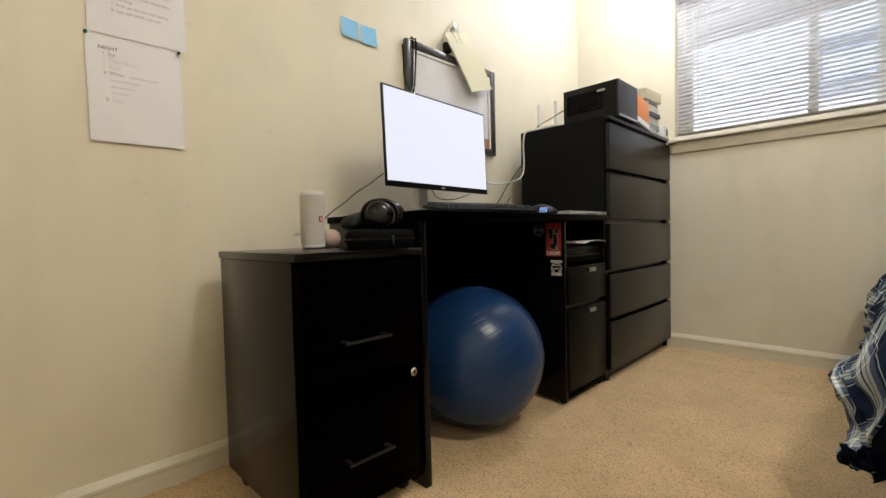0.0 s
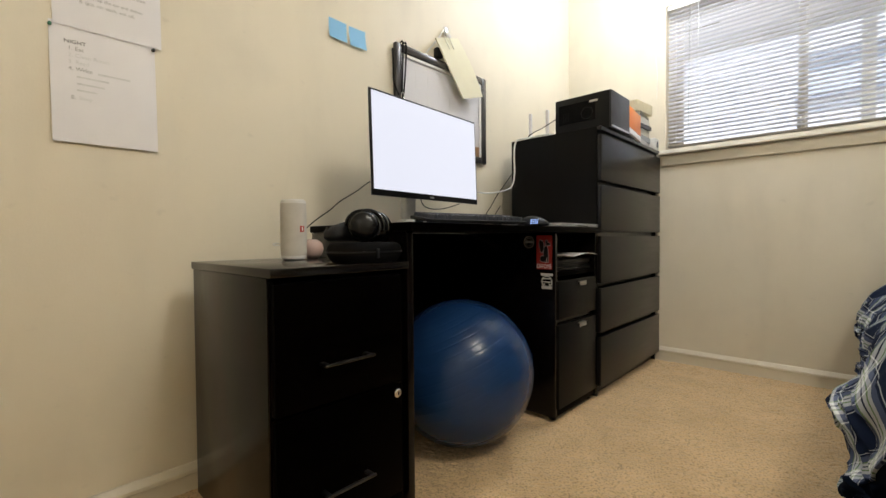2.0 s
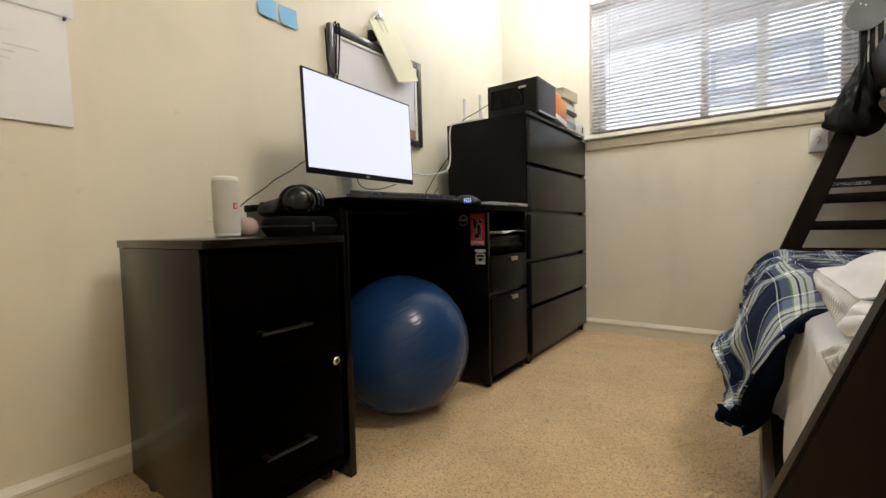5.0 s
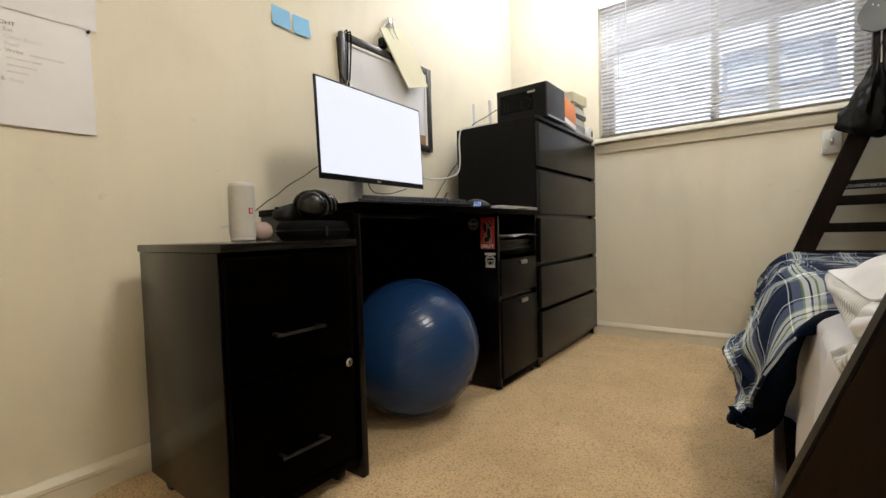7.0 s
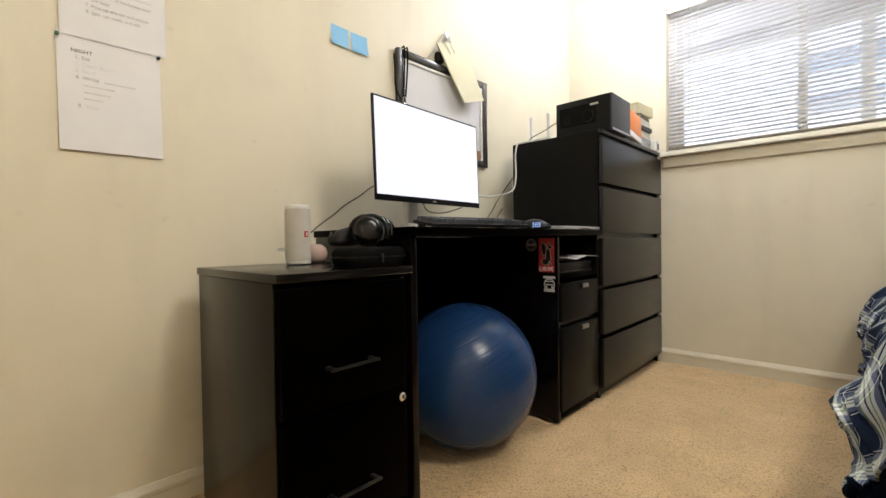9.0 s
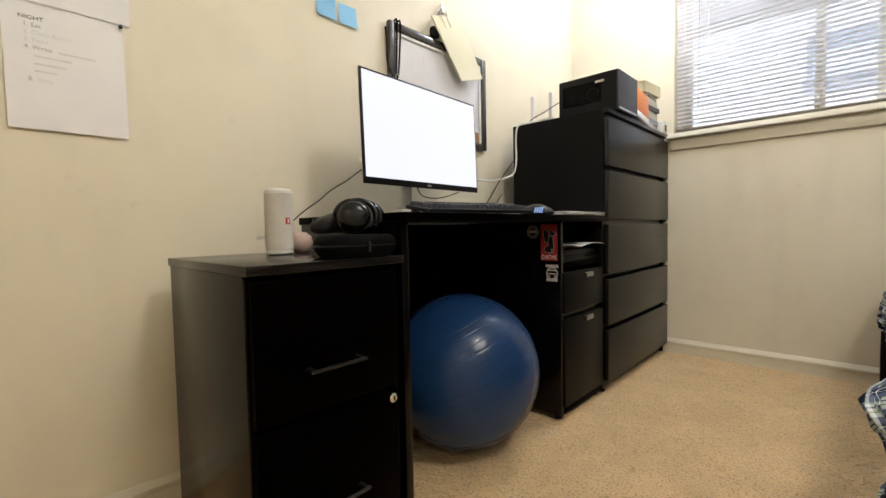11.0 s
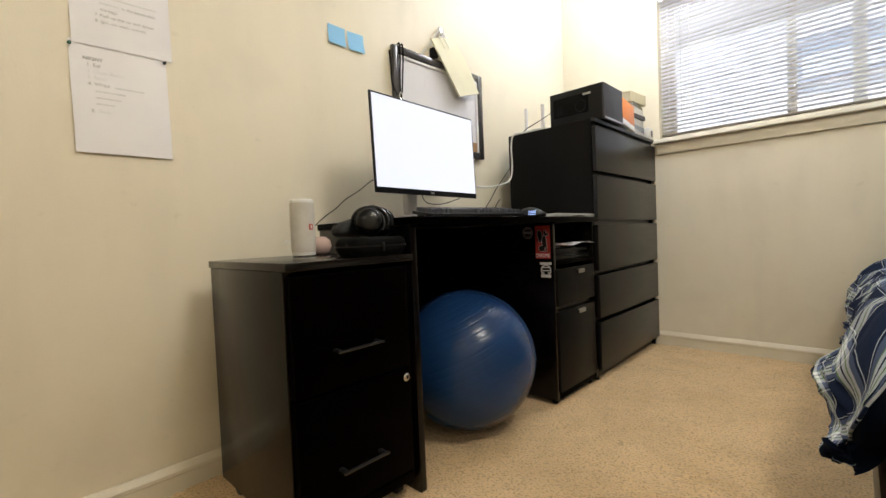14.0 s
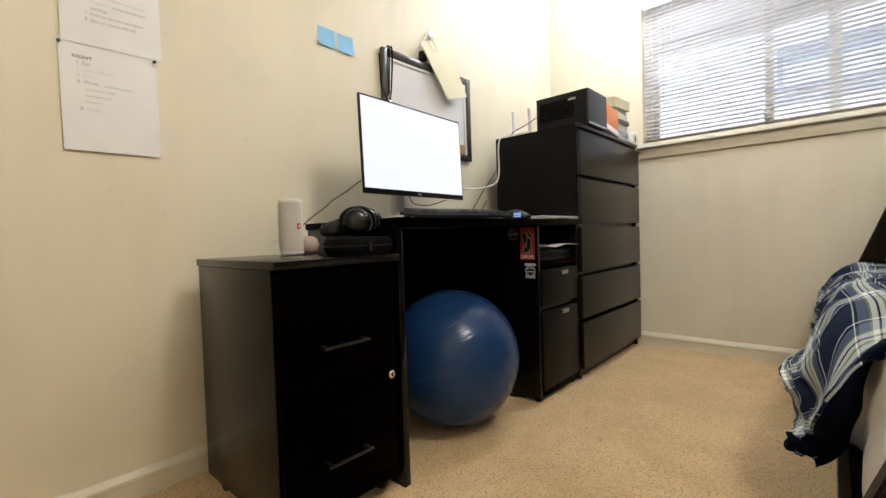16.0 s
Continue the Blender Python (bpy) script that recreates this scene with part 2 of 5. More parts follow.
def carpet_mesh():
    """Cut-pile carpet: a fine uneven grid where it is seen near, a plain border beyond."""
    bm = bmesh.new()
    x0, x1, y0, y1, d = 0.0, 2.1, 0.5, YW, 0.011
    nx, ny = int((x1 - x0) / d), int((y1 - y0) / d)
    rng = random.Random(4)
    rows = []
    for i in range(nx + 1):
        row = []
        for j in range(ny + 1):
            x, y = x0 + (x1 - x0) * i / nx, y0 + (y1 - y0) * j / ny
            edge = i in (0, nx) or j in (0, ny)
            z = 0.0 if edge else rng.uniform(-0.0026, 0.0012) + 0.004 * noise.noise((x * 9, y * 9, 0))
            row.append(bm.verts.new((x + (0 if edge else rng.uniform(-0.003, 0.003)), y + (0 if edge else rng.uniform(-0.003, 0.003)), z)))
        rows.append(row)
    for i in range(nx):
        for j in range(ny):
            bm.faces.new((rows[i][j], rows[i + 1][j], rows[i + 1][j + 1], rows[i][j + 1]))
    for a, b, c, e in ((x1, XR, YB, YW), (x0, x1, YB, y0)):
        bm.faces.new([bm.verts.new(q) for q in ((a, c, 0), (b, c, 0), (b, e, 0), (a, e, 0))])
    return bm


def carpet_material():
    ma = surf("carpet_pile", (0.685, 0.485, 0.272), (0.60, 0.42, 0.228), scale=3.5, rough=0.95, sheen=0.25, bump=1.0, bscale=170)
    n, l = ma.node_tree.nodes, ma.node_tree.links
    b = n["Principled BSDF"]
    old = b.inputs["Base Color"].links[0].from_socket
    co = n.new("ShaderNodeTexCoord")
    speck = n.new("ShaderNodeTexNoise")
    speck.inputs["Scale"].default_value, speck.inputs["Detail"].default_value = 150, 3
    l.new(co.outputs["Object"], speck.inputs["Vector"])
    rr = n.new("ShaderNodeMapRange")
    rr.inputs["From Min"].default_value, rr.inputs["From Max"].default_value = 0.34, 0.49
    rr.inputs["To Min"].default_value, rr.inputs["To Max"].default_value = 0.59, 1.03
    l.new(speck.outputs["Fac"], rr.inputs["Value"])
    mul = n.new("ShaderNodeMix")
    mul.data_type, mul.blend_type = "RGBA", "MULTIPLY"
    mul.inputs["Factor"].default_value = 1.0
    l.new(old, mul.inputs[6])
    l.new(rr.outputs["Result"], mul.inputs[7])
    # trodden patches, where the pile leans another way
    trod = n.new("ShaderNodeTexNoise")
    trod.inputs["Scale"].default_value, trod.inputs["Detail"].default_value, trod.inputs["Distortion"].default_value = 7.5, 4, 0.8
    l.new(co.outputs["Object"], trod.inputs["Vector"])
    tr = n.new("ShaderNodeMapRange")
    tr.inputs["From Min"].default_value, tr.inputs["From Max"].default_value = 0.44, 0.62
    tr.inputs["To Min"].default_value, tr.inputs["To Max"].default_value = 1.0, 0.92
    l.new(trod.outputs["Fac"], tr.inputs["Value"])
    mul2 = n.new("ShaderNodeMix")
    mul2.data_type, mul2.blend_type = "RGBA", "MULTIPLY"
    mul2.inputs["Factor"].default_value = 1.0
    l.new(mul.outputs[2], mul2.inputs[6])
    l.new(tr.outputs["Result"], mul2.inputs[7])
    l.new(mul2.outputs[2], b.inputs["Base Color"])
    b.inputs["Specular IOR Level"].default_value = 0.1
    return ma


tagged(structure("carpet", carpet_mesh(), carpet_material(), "beige cut-pile wall-to-wall carpet", "carpet", smooth=0), kind="structure")


def baseboard(name, along, a, b, wall, inward, label):
    """A skirting with a rounded shoe; along 'x' or 'y', on the wall's plane."""
    bm = bmesh.new()
    prof = [(0, 0), (0.012, 0), (0.012, 0.052), (0.016, 0.056), (0.016, 0.066), (0.005, 0.082), (0, 0.084)]
    ends = []
    for s in (a, b):
        ring = []
        for d, z in prof:
            w = wall + inward * d
            ring.append(bm.verts.new((w, s, z - 0.004) if along == "y" else (s, w, z - 0.004)))
        ends.append(ring)
    k = len(prof)
    for i in range(k):
        bm.faces.new((ends[0][i], ends[0][(i + 1) % k], ends[1][(i + 1) % k], ends[1][i]))
    bm.faces.new(ends[0])
    bm.faces.new(ends[1][::-1])
    return structure(name, bm, M_TRIM, label, "baseboard", smooth=0.3)


baseboard("baseboard_west", "y", YB, YW, 0, 1, "cream painted wooden skirting along the desk wall")
baseboard("baseboard_north", "x", 0.016, XR, YW, -1, "cream painted wooden skirting under the window")
baseboard("baseboard_east", "y", YB, YW - 0.016, XR, -1, "cream painted wooden skirting")
baseboard("baseboard_south", "x", 0.016, XR - 0.016, YB, 1, "cream painted wooden skirting")

# ---- large things ----
def file_cabinet():
    x0, x1, y0, y1 = 0.125, 0.575, 0.626, 0.985
    t = thing("file_cabinet", (0.35, 0.8, 0), "espresso veneer two-drawer filing cabinet on casters", "cabinet")
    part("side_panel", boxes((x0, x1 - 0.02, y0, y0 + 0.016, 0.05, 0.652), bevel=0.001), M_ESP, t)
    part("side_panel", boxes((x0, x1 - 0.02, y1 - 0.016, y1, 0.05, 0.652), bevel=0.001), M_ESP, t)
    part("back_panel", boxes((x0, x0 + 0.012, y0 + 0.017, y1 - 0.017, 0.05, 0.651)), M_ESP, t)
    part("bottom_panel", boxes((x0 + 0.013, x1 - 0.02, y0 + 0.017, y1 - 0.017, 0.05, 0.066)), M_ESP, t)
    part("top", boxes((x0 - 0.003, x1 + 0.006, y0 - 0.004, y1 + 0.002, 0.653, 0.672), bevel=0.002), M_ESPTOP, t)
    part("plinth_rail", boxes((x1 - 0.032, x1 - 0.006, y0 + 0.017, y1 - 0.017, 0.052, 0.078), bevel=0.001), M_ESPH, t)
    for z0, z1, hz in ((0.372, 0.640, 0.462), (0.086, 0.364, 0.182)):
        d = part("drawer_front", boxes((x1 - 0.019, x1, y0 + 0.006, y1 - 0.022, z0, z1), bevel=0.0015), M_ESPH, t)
        bm = bmesh.new()
        box(bm, x1 + 0.025, x1 + 0.032, 0.726, 0.858, hz - 0.003, hz + 0.004, bevel=0.002)
        for y in (0.735, 0.849):
            box(bm, x1, x1 + 0.026, y - 0.006, y + 0.006, hz - 0.003, hz + 0.004, bevel=0.002)
        part("handle", bm, M_DARKSTEEL, d, "dark metal bar handle")
    lock = part("lock", lathe([(0.0, 0.007), (0.0085, 0.007), (0.011, 0.005), (0.012, 0.0), (0.0, 0.0)], (x1 + 0.001, 0.946, 0.343), 24, pose(0, 0, 0, 0, 90, 0)), M_CHROME, t, "round chrome lock")
    part("keyhole", boxes((x1 + 0.0085, x1 + 0.0093, 0.9445, 0.9475, 0.3385, 0.3475)), M_BLACKP, lock)
    for x in (x0 + 0.05, x1 - 0.06):
        for y in (y0 + 0.035, y1 - 0.035):
            c = part("caster", boxes((x - 0.02, x + 0.02, y - 0.014, y + 0.014, 0.03, 0.05), bevel=0.004), M_BLACKP, t)
            part("wheel", lathe([(0, -0.011), (0.021, -0.011), (0.024, -0.007), (0.024, 0.007), (0.021, 0.011), (0, 0.011)], (x - 0.006, y, 0.0235), 20, pose(0, 0, 0, 90, 0, 0)), M_BLACKP, c)
    return t


def desk():
    x0, x1, y0, y1, zt = 0.10, 0.568, 0.992, 2.150, 0.773
    t = thing("desk", (0.33, 1.58, 0), "espresso veneer desk with a drawer pedestal, stickers on its side", "desk")
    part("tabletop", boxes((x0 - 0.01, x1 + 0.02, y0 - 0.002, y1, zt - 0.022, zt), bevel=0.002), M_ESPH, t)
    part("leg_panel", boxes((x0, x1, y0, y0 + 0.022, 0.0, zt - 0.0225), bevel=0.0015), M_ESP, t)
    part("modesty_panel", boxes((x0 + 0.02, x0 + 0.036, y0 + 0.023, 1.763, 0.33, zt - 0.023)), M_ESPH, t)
    side = part("pedestal_side", boxes((x0, x1, 1.765, 1.783, 0.018, zt - 0.0225), bevel=0.0015), M_ESP, t)
    part("pedestal_side", boxes((x0, x1, 2.130, 2.148, 0.018, zt - 0.0225), bevel=0.0015), M_ESP, t)
    part("pedestal_back", boxes((x0 + 0.002, x0 + 0.012, 1.784, 2.129, 0.05, zt - 0.023)), M_ESP, t)
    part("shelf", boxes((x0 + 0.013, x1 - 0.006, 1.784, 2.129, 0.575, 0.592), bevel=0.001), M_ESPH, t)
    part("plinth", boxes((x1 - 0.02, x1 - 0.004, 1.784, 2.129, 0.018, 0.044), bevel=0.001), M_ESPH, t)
    for x in (x0 + 0.03, x1 - 0.03):
        for y in (1.80, 2.11):
            part("glide", lathe([(0, -0.002), (0.014, -0.002), (0.016, 0.004), (0.012, 0.018), (0, 0.018)], (x, y, 0), 16), M_BLACKP, t)
    for z0, z1, tz in ((0.405, 0.558, 0.546), (0.048, 0.382, 0.372)):
        # pedestal fronts take the darkened veneer, their shade held in its colour
        d = part("drawer_front", boxes((x1 - 0.012, x1 + 0.006, 1.786, 2.126, z0, z1), bevel=0.0015), M_MALM_SHADED, t)
        part("pull_tab", boxes((x1 - 0.004, x1 + 0.016, 1.95, 2.01, tz - 0.002, tz + 0.0005), (x1 + 0.0135, x1 + 0.016, 1.95, 2.01, tz - 0.017, tz - 0.002), bevel=0.0006), M_STEEL, d, "brushed metal pull tab")
    part("drawer_box", boxes((x0 + 0.02, x1 - 0.014, 1.79, 2.124, 0.05, 0.54)), M_ESP, t)
    return t, side


def chest():
    x0, x1, y0, y1, h = 0.105, 0.586, 2.155, 2.986, 1.232
    t = thing("chest_of_drawers", (0.34, 2.58, 0), "tall black-brown veneer chest with five wide drawers", "dresser")
    for a, b in ((y0, y0 + 0.018), (y1 - 0.018, y1)):
        # chest sides turn from the light; their shade is in the darker veneer
        part("side_panel", boxes((x0, x1 - 0.022, a, b, 0.0, h - 0.0005), bevel=0.001), M_MALM_SHADED, t)
    part("back_panel", boxes((x0, x0 + 0.01, y0 + 0.019, y1 - 0.019, 0.03, h - 0.03)), M_MALM, t)
    part("carcass", boxes((x0 + 0.011, x1 - 0.060, y0 + 0.019, y1 - 0.019, 0.03, h - 0.03)), M_MALM, t)
    part("top", boxes((x0, x1 - 0.0225, y0 + 0.0185, y1 - 0.0185, h - 0.029, h), bevel=0.0015), M_MALM, t)
    part("front_lip", boxes((x1 - 0.0215, x1, y0, y1, h - 0.018, h), bevel=0.0025), M_MALM, t)
    zs = [0.050, 0.296, 0.520, 0.757, 0.988, 1.214]
    for z0, z1 in zip(zs, zs[1:]):
        part("drawer_front", boxes((x1 - 0.018, x1, y0 + 0.001, y1 - 0.001, z0, z1 - 0.021), bevel=0.0018), M_MALM, t)
        part("finger_rail", boxes((x1 - 0.059, x1 - 0.040, y0 + 0.02, y1 - 0.02, z1 - 0.032, z1 + 0.006)), M_MALM, t)
    part("plinth", boxes((x1 - 0.059, x1 - 0.040, y0 + 0.02, y1 - 0.02, 0.002, 0.06)), M_MALM, t)
    return t


def exercise_ball():
    r, c = 0.2545, Vector((0.391, 1.411, 0.2545))
    t = thing("exercise_ball", (c.x, c.y, 0), "blue rubber exercise ball with moulded rings, under the desk", "ball")
    prof = []
    n = 400
    for k in range(n + 1):
        a = math.pi * k / n
        lat = 90 - math.degrees(a)
        dip = 0.0
        if abs(lat) < 62:
            f = (lat / 13.0 + 0.3) % 1.0
            dip = 0.0003 * math.sin(math.pi * f) ** 2
            for g in (0.25, 0.68):
                dip += 0.0007 * math.exp(-((f - g) / 0.032) ** 2)
        prof.append(((r - dip) * math.sin(a) if 0 < k < n else 0.0, -(r - dip) * math.cos(a)))
    bm = lathe(prof, (0, 0, 0), 96)
    axis = Vector((-0.30, -0.26, 0.92)).normalized()
    bmesh.ops.transform(bm, verts=bm.verts, matrix=axis.to_track_quat("Z", "Y").to_matrix().to_4x4())
    for v in bm.verts:
        v.co += c
        if v.co.z < 0.006:
            v.co.z = 0.0005 + 0.1 * (v.co.z - 0.006) + 0.003
    ma = surf("blue_rubber", (0.010, 0.038, 0.122), (0.013, 0.045, 0.138), scale=5, rough=0.25, rvar=0.04, bump=0.03, bscale=400, spec=0.36)
    part("bladder", bm, ma, t, smooth=1.2)
    part("plug", lathe([(0, -0.003), (0.007, -0.003), (0.009, 0.001), (0.006, 0.003), (0, 0.003)], (c.x - r + 0.003, c.y, c.z), 16, pose(0, 0, 0, 0, 90, 0)), M_WHITE, t)
    return t


def monitor():
    c, w, h = Vector((0.321, 1.332, 1.029)), 0.2745, 0.1645
    t = thing("monitor", (0.24, 1.36, 0.773), "black thin-bezel flat monitor showing a white screen on a silver stand", "monitor")
    m = Matrix.Translation(c) @ pose(0, 0, 0, 0, 0, 3.2) @ pose(0, 0, 0, 0, -1.9, 0)

    def put(name, bm, material, label=""):
        bmesh.ops.transform(bm, verts=bm.verts, matrix=m)
        return part(name, bm, material, t, label)
    put("housing", boxes((-0.0065, 0, -w, w, -h, h), bevel=0.0015), M_BLACKP)
    put("rear_rim", boxes((-0.010, -0.0068, -w + 0.001, w - 0.001, -h + 0.001, h - 0.001), bevel=0.001), M_SILVER, "silver rear edge")
    screen = surf("lit_screen", (0.03, 0.03, 0.035), scale=3, rough=0.3, emit=((0.86, 0.88, 1.0), 0.64))
    put("screen", boxes((0.0005, 0.0012, -w + 0.0065, w - 0.0065, -h + 0.019, h - 0.0065)), screen, "white glowing screen")
    put("logo_mark", boxes((0.0005, 0.001, -0.010, 0.010, -h + 0.006, -h + 0.012)), M_STEEL)
    put("back_bulge", boxes((-0.048, -0.0102, -w + 0.08, w - 0.08, -h + 0.03, h - 0.07), bevel=0.010), M_BLACKP)
    part("stand_column", boxes((0.205, 0.240, 1.284, 1.340, 0.800, 0.98), bevel=0.012, seg=3), M_SILVER, t, "silver stand column")
    part("stand_collar", boxes((0.200, 0.246, 1.278, 1.346, 0.787, 0.7995), bevel=0.004), M_SILVER, t)
    part("stand_base", lathe([(0, 0), (0.108, 0), (0.11, 0.003), (0.108, 0.010), (0, 0.013)], (0.25, 1.312, 0.7735), 48), M_SILVER, t)
    return t


file_cabinet()
desk_thing, pedestal_side = desk()
chest()
exercise_ball()
monitor()

# ---- window, blind, what lies outside ----
M_VINYL = surf("window_vinyl", (0.62, 0.58, 0.50), (0.57, 0.53, 0.45), scale=5, rough=0.45)
M_SLAT = surf("blind_slat_vinyl", (0.86, 0.85, 0.88), (0.82, 0.81, 0.85), scale=4, rough=0.45)
sn, sl = M_SLAT.node_tree.nodes, M_SLAT.node_tree.links
trans, smix = sn.new("ShaderNodeBsdfTranslucent"), sn.new("ShaderNodeMixShader")
trans.inputs["Color"].default_value = (0.9, 0.9, 0.92, 1)
smix.inputs["Fac"].default_value = 0.76
sl.new(sn["Principled BSDF"].outputs["BSDF"], smix.inputs[1])
sl.new(trans.outputs["BSDF"], smix.inputs[2])
sl.new(smix.outputs["Shader"], sn["Material Output"].inputs["Surface"])


def glass_material():
    ma = bpy.data.materials.new("window_glass")
    ma.use_nodes = True
    b = ma.node_tree.nodes["Principled BSDF"]
    b.inputs["Base Color"].default_value = (0.97, 0.99, 0.98, 1)
    b.inputs["Transmission Weight"].default_value = 1.0
    b.inputs["Roughness"].default_value = 0.0
    b.inputs["IOR"].default_value = 1.45
    return ma


M_GLASS = glass_material()
win = thing("window_1", ((WX0 + WX1) / 2, YW + 0.09, WZ0), "two-sash sliding window with cream vinyl frame", "window", kind="structure")
ORIGIN[win.name] = Vector(win.location)
part("window_frame", boxes((WX0 + 0.001, WX0 + 0.035, YW + 0.07, YW + 0.14, WZ0 + 0.001, WZ1 - 0.001), (WX1 - 0.035, WX1 - 0.001, YW + 0.07, YW + 0.14, WZ0 + 0.001, WZ1 - 0.001), (WX0 + 0.0355, WX1 - 0.0355, YW + 0.07, YW + 0.14, WZ0 + 0.001, WZ0 + 0.012), (WX0 + 0.0355, WX1 - 0.0355, YW + 0.07, YW + 0.14, WZ1 - 0.035, WZ1 - 0.001), bevel=0.003), M_VINYL, win)
for a, b, y in ((WX0 + 0.037, 1.245, YW + 0.084), (1.205, WX1 - 0.037, YW + 0.112)):
    z0, z1 = WZ0 + 0.0125, WZ1 - 0.037
    s = part("sash", boxes((a, a + 0.036, y, y + 0.022, z0, z1), (b - 0.036, b, y, y + 0.022, z0, z1), (a + 0.0365, b - 0.0365, y, y + 0.022, z0, z0 + 0.018), (a + 0.0365, b - 0.0365, y, y + 0.022, z1 - 0.034, z1), bevel=0.002), M_VINYL, win)
    g = part("pane", boxes((a + 0.037, b - 0.037, y + 0.009, y + 0.013, z0 + 0.0185, z1 - 0.035)), M_GLASS, s)
    g.visible_shadow = False
part("latch", boxes((1.205, 1.222, YW + 0.066, YW + 0.083, 1.275, 1.335), bevel=0.003), M_STEEL, win)
structure("window_sill", boxes((WX0 - 0.03, WX1 + 0.06, YW - 0.045, YW - 0.001, WZ0 - 0.034, WZ0 - 0.018), (WX0 - 0.026, WX1 + 0.05, YW - 0.022, YW - 0.001, WZ0 - 0.0175, WZ0 - 0.004), (WX0 + 0.002, WX1 - 0.002, YW - 0.001, YW + 0.069, WZ0 - 0.034, WZ0 + 0.0005), bevel=0.004), M_SILL, "cream painted wooden window sill", "window sill")
structure("trim_apron", boxes((WX0 - 0.012, WX1 + 0.04, YW - 0.017, YW - 0.0005, WZ0 - 0.095, WZ0 - 0.0345), bevel=0.003), M_TRIM, "cream painted apron board under the sill", "trim")


def blind():
    t = thing("window_blind", (1.24, YW + 0.03, WZ1), "white aluminium mini blind with open level slats", "blind")
    part("headrail", boxes((WX0 + 0.006, WX1 - 0.006, YW + 0.006, YW + 0.04, WZ1 - 0.028, WZ1 - 0.001), bevel=0.002), M_WHITE, t)
    yc, pitch, w = YW + 0.028, 0.0225, 0.0125
    n = int((WZ1 - 0.04 - (WZ0 + 0.022)) / pitch)
    me = None
    rng = random.Random(8)
    x0, x1 = WX0 + 0.008, WX1 - 0.008
    for k in range(n):
        z = WZ1 - 0.045 - k * pitch
        if me is None:
            bm = bmesh.new()
            rows = []
            for x in (x0, x1):
                rows.append([bm.verts.new((x - t.location.x, yc + d - t.location.y, h)) for d, h in ((-w, 0.0), (-w * 0.5, 0.0017), (0, 0.0023), (w * 0.5, 0.0017), (w, 0.0), (w * 0.5, 0.0011), (0, 0.0017), (-w * 0.5, 0.0011))])
            for j in range(8):
                bm.faces.new((rows[0][j], rows[0][(j + 1) % 8], rows[1][(j + 1) % 8], rows[1][j]))
            finish(bm)
            me = bpy.data.meshes.new("slat")
            bm.to_mesh(me)
            bm.free()
            me.materials.append(M_SLAT)
        ob = new("slat", me)
        ob.parent = t
        ob.location = (0, 0, z - WZ1)
        ob.rotation_euler = (radians(-14 + rng.uniform(-1.5, 1.5)), radians(rng.uniform(-0.06, 0.06)), 0)
    zb = WZ1 - 0.045 - n * pitch
    # rail coloured grey-brown to stand for the shadow line between blind and sill
    part("bottom_rail", boxes((x0, x1, yc - 0.012, yc + 0.012, zb - 0.008, zb + 0.002), bevel=0.002), surf("rail_painted_shade", (0.22, 0.19, 0.16), (0.18, 0.16, 0.13), scale=9, rough=0.4), t)
    for x in (WX0 + 0.13, 1.24, WX1 - 0.13):
        for d in (-0.0135, 0.0135):
            part("ladder_cord", tube([(x, yc + d, zb), (x, yc + d, WZ1 - 0.03)], 0.0011, 6, 1), M_WHITE, t)
    part("lift_cord", tube([(WX0 + 0.165, yc - 0.018, WZ1 - 0.03), (WX0 + 0.163, yc - 0.019, 1.6), (WX0 + 0.16, yc - 0.018, 1.33)], 0.0014, 6), M_WHITE, t)
    part("tilt_wand", tube([(WX0 + 0.12, yc - 0.02, WZ1 - 0.03), (WX0 + 0.118, yc - 0.021, 1.36)], 0.003, 6, 1), M_GLASS, t)


blind()

cord = thing("hanging_cord", (0.565, YW - 0.004, 1.7), "thin white cord hanging on the wall beside the window", "cord")
part("strand", tube([(0.560, YW - 0.004, 2.25), (0.566, YW - 0.005, 2.0), (0.556, YW - 0.004, 1.82), (0.566, YW - 0.006, 1.68), (0.562, YW - 0.004, 1.55)], 0.0013, 6), M_WHITE, cord)


def switch_plate():
    t = thing("light_switch", (1.707, YW, 1.06), "white wall plate with a small toggle beside the bed", "switch")
    part("plate", boxes((1.671, 1.743, YW - 0.016, YW - 0.0005, 1.005, 1.118), bevel=0.004), M_WHITE, t)
    part("surround", boxes((1.700, 1.713, YW - 0.018, YW - 0.0162, 1.047, 1.077), bevel=0.001), M_STEEL, t)
    part("toggle", boxes((1.7035, 1.7095, YW - 0.026, YW - 0.0182, 1.057, 1.069), bevel=0.001), M_WHITE, t)


switch_plate()

# outside: bright hazy distance, a porch roof with its post, pale neighbouring house
M_OUT = surf("pale_siding", (0.86, 0.85, 0.88), (0.82, 0.81, 0.85), scale=2, rough=0.8)
M_SOFFIT = surf("soffit_paint", (0.82, 0.80, 0.76), (0.78, 0.76, 0.72), scale=3, rough=0.8)
structure("ground", boxes((-30, 30, YW + 0.17, 40, -0.6, -0.4)), surf("pale_concrete", (0.68, 0.66, 0.63), scale=2, rough=0.9, bump=0.3), "pale concrete ground outside", "ground")
glow = bpy.data.materials.new("bright_overcast_distance")
glow.use_nodes = True
gn = glow.node_tree
gn.nodes.remove(gn.nodes["Principled BSDF"])
em = gn.nodes.new("ShaderNodeEmission")
em.inputs["Color"].default_value = (0.80, 0.89, 1.0, 1)
em.inputs["Strength"].default_value = 0.6
gn.links.new(em.outputs["Emission"], gn.nodes["Material Output"].inputs["Surface"])
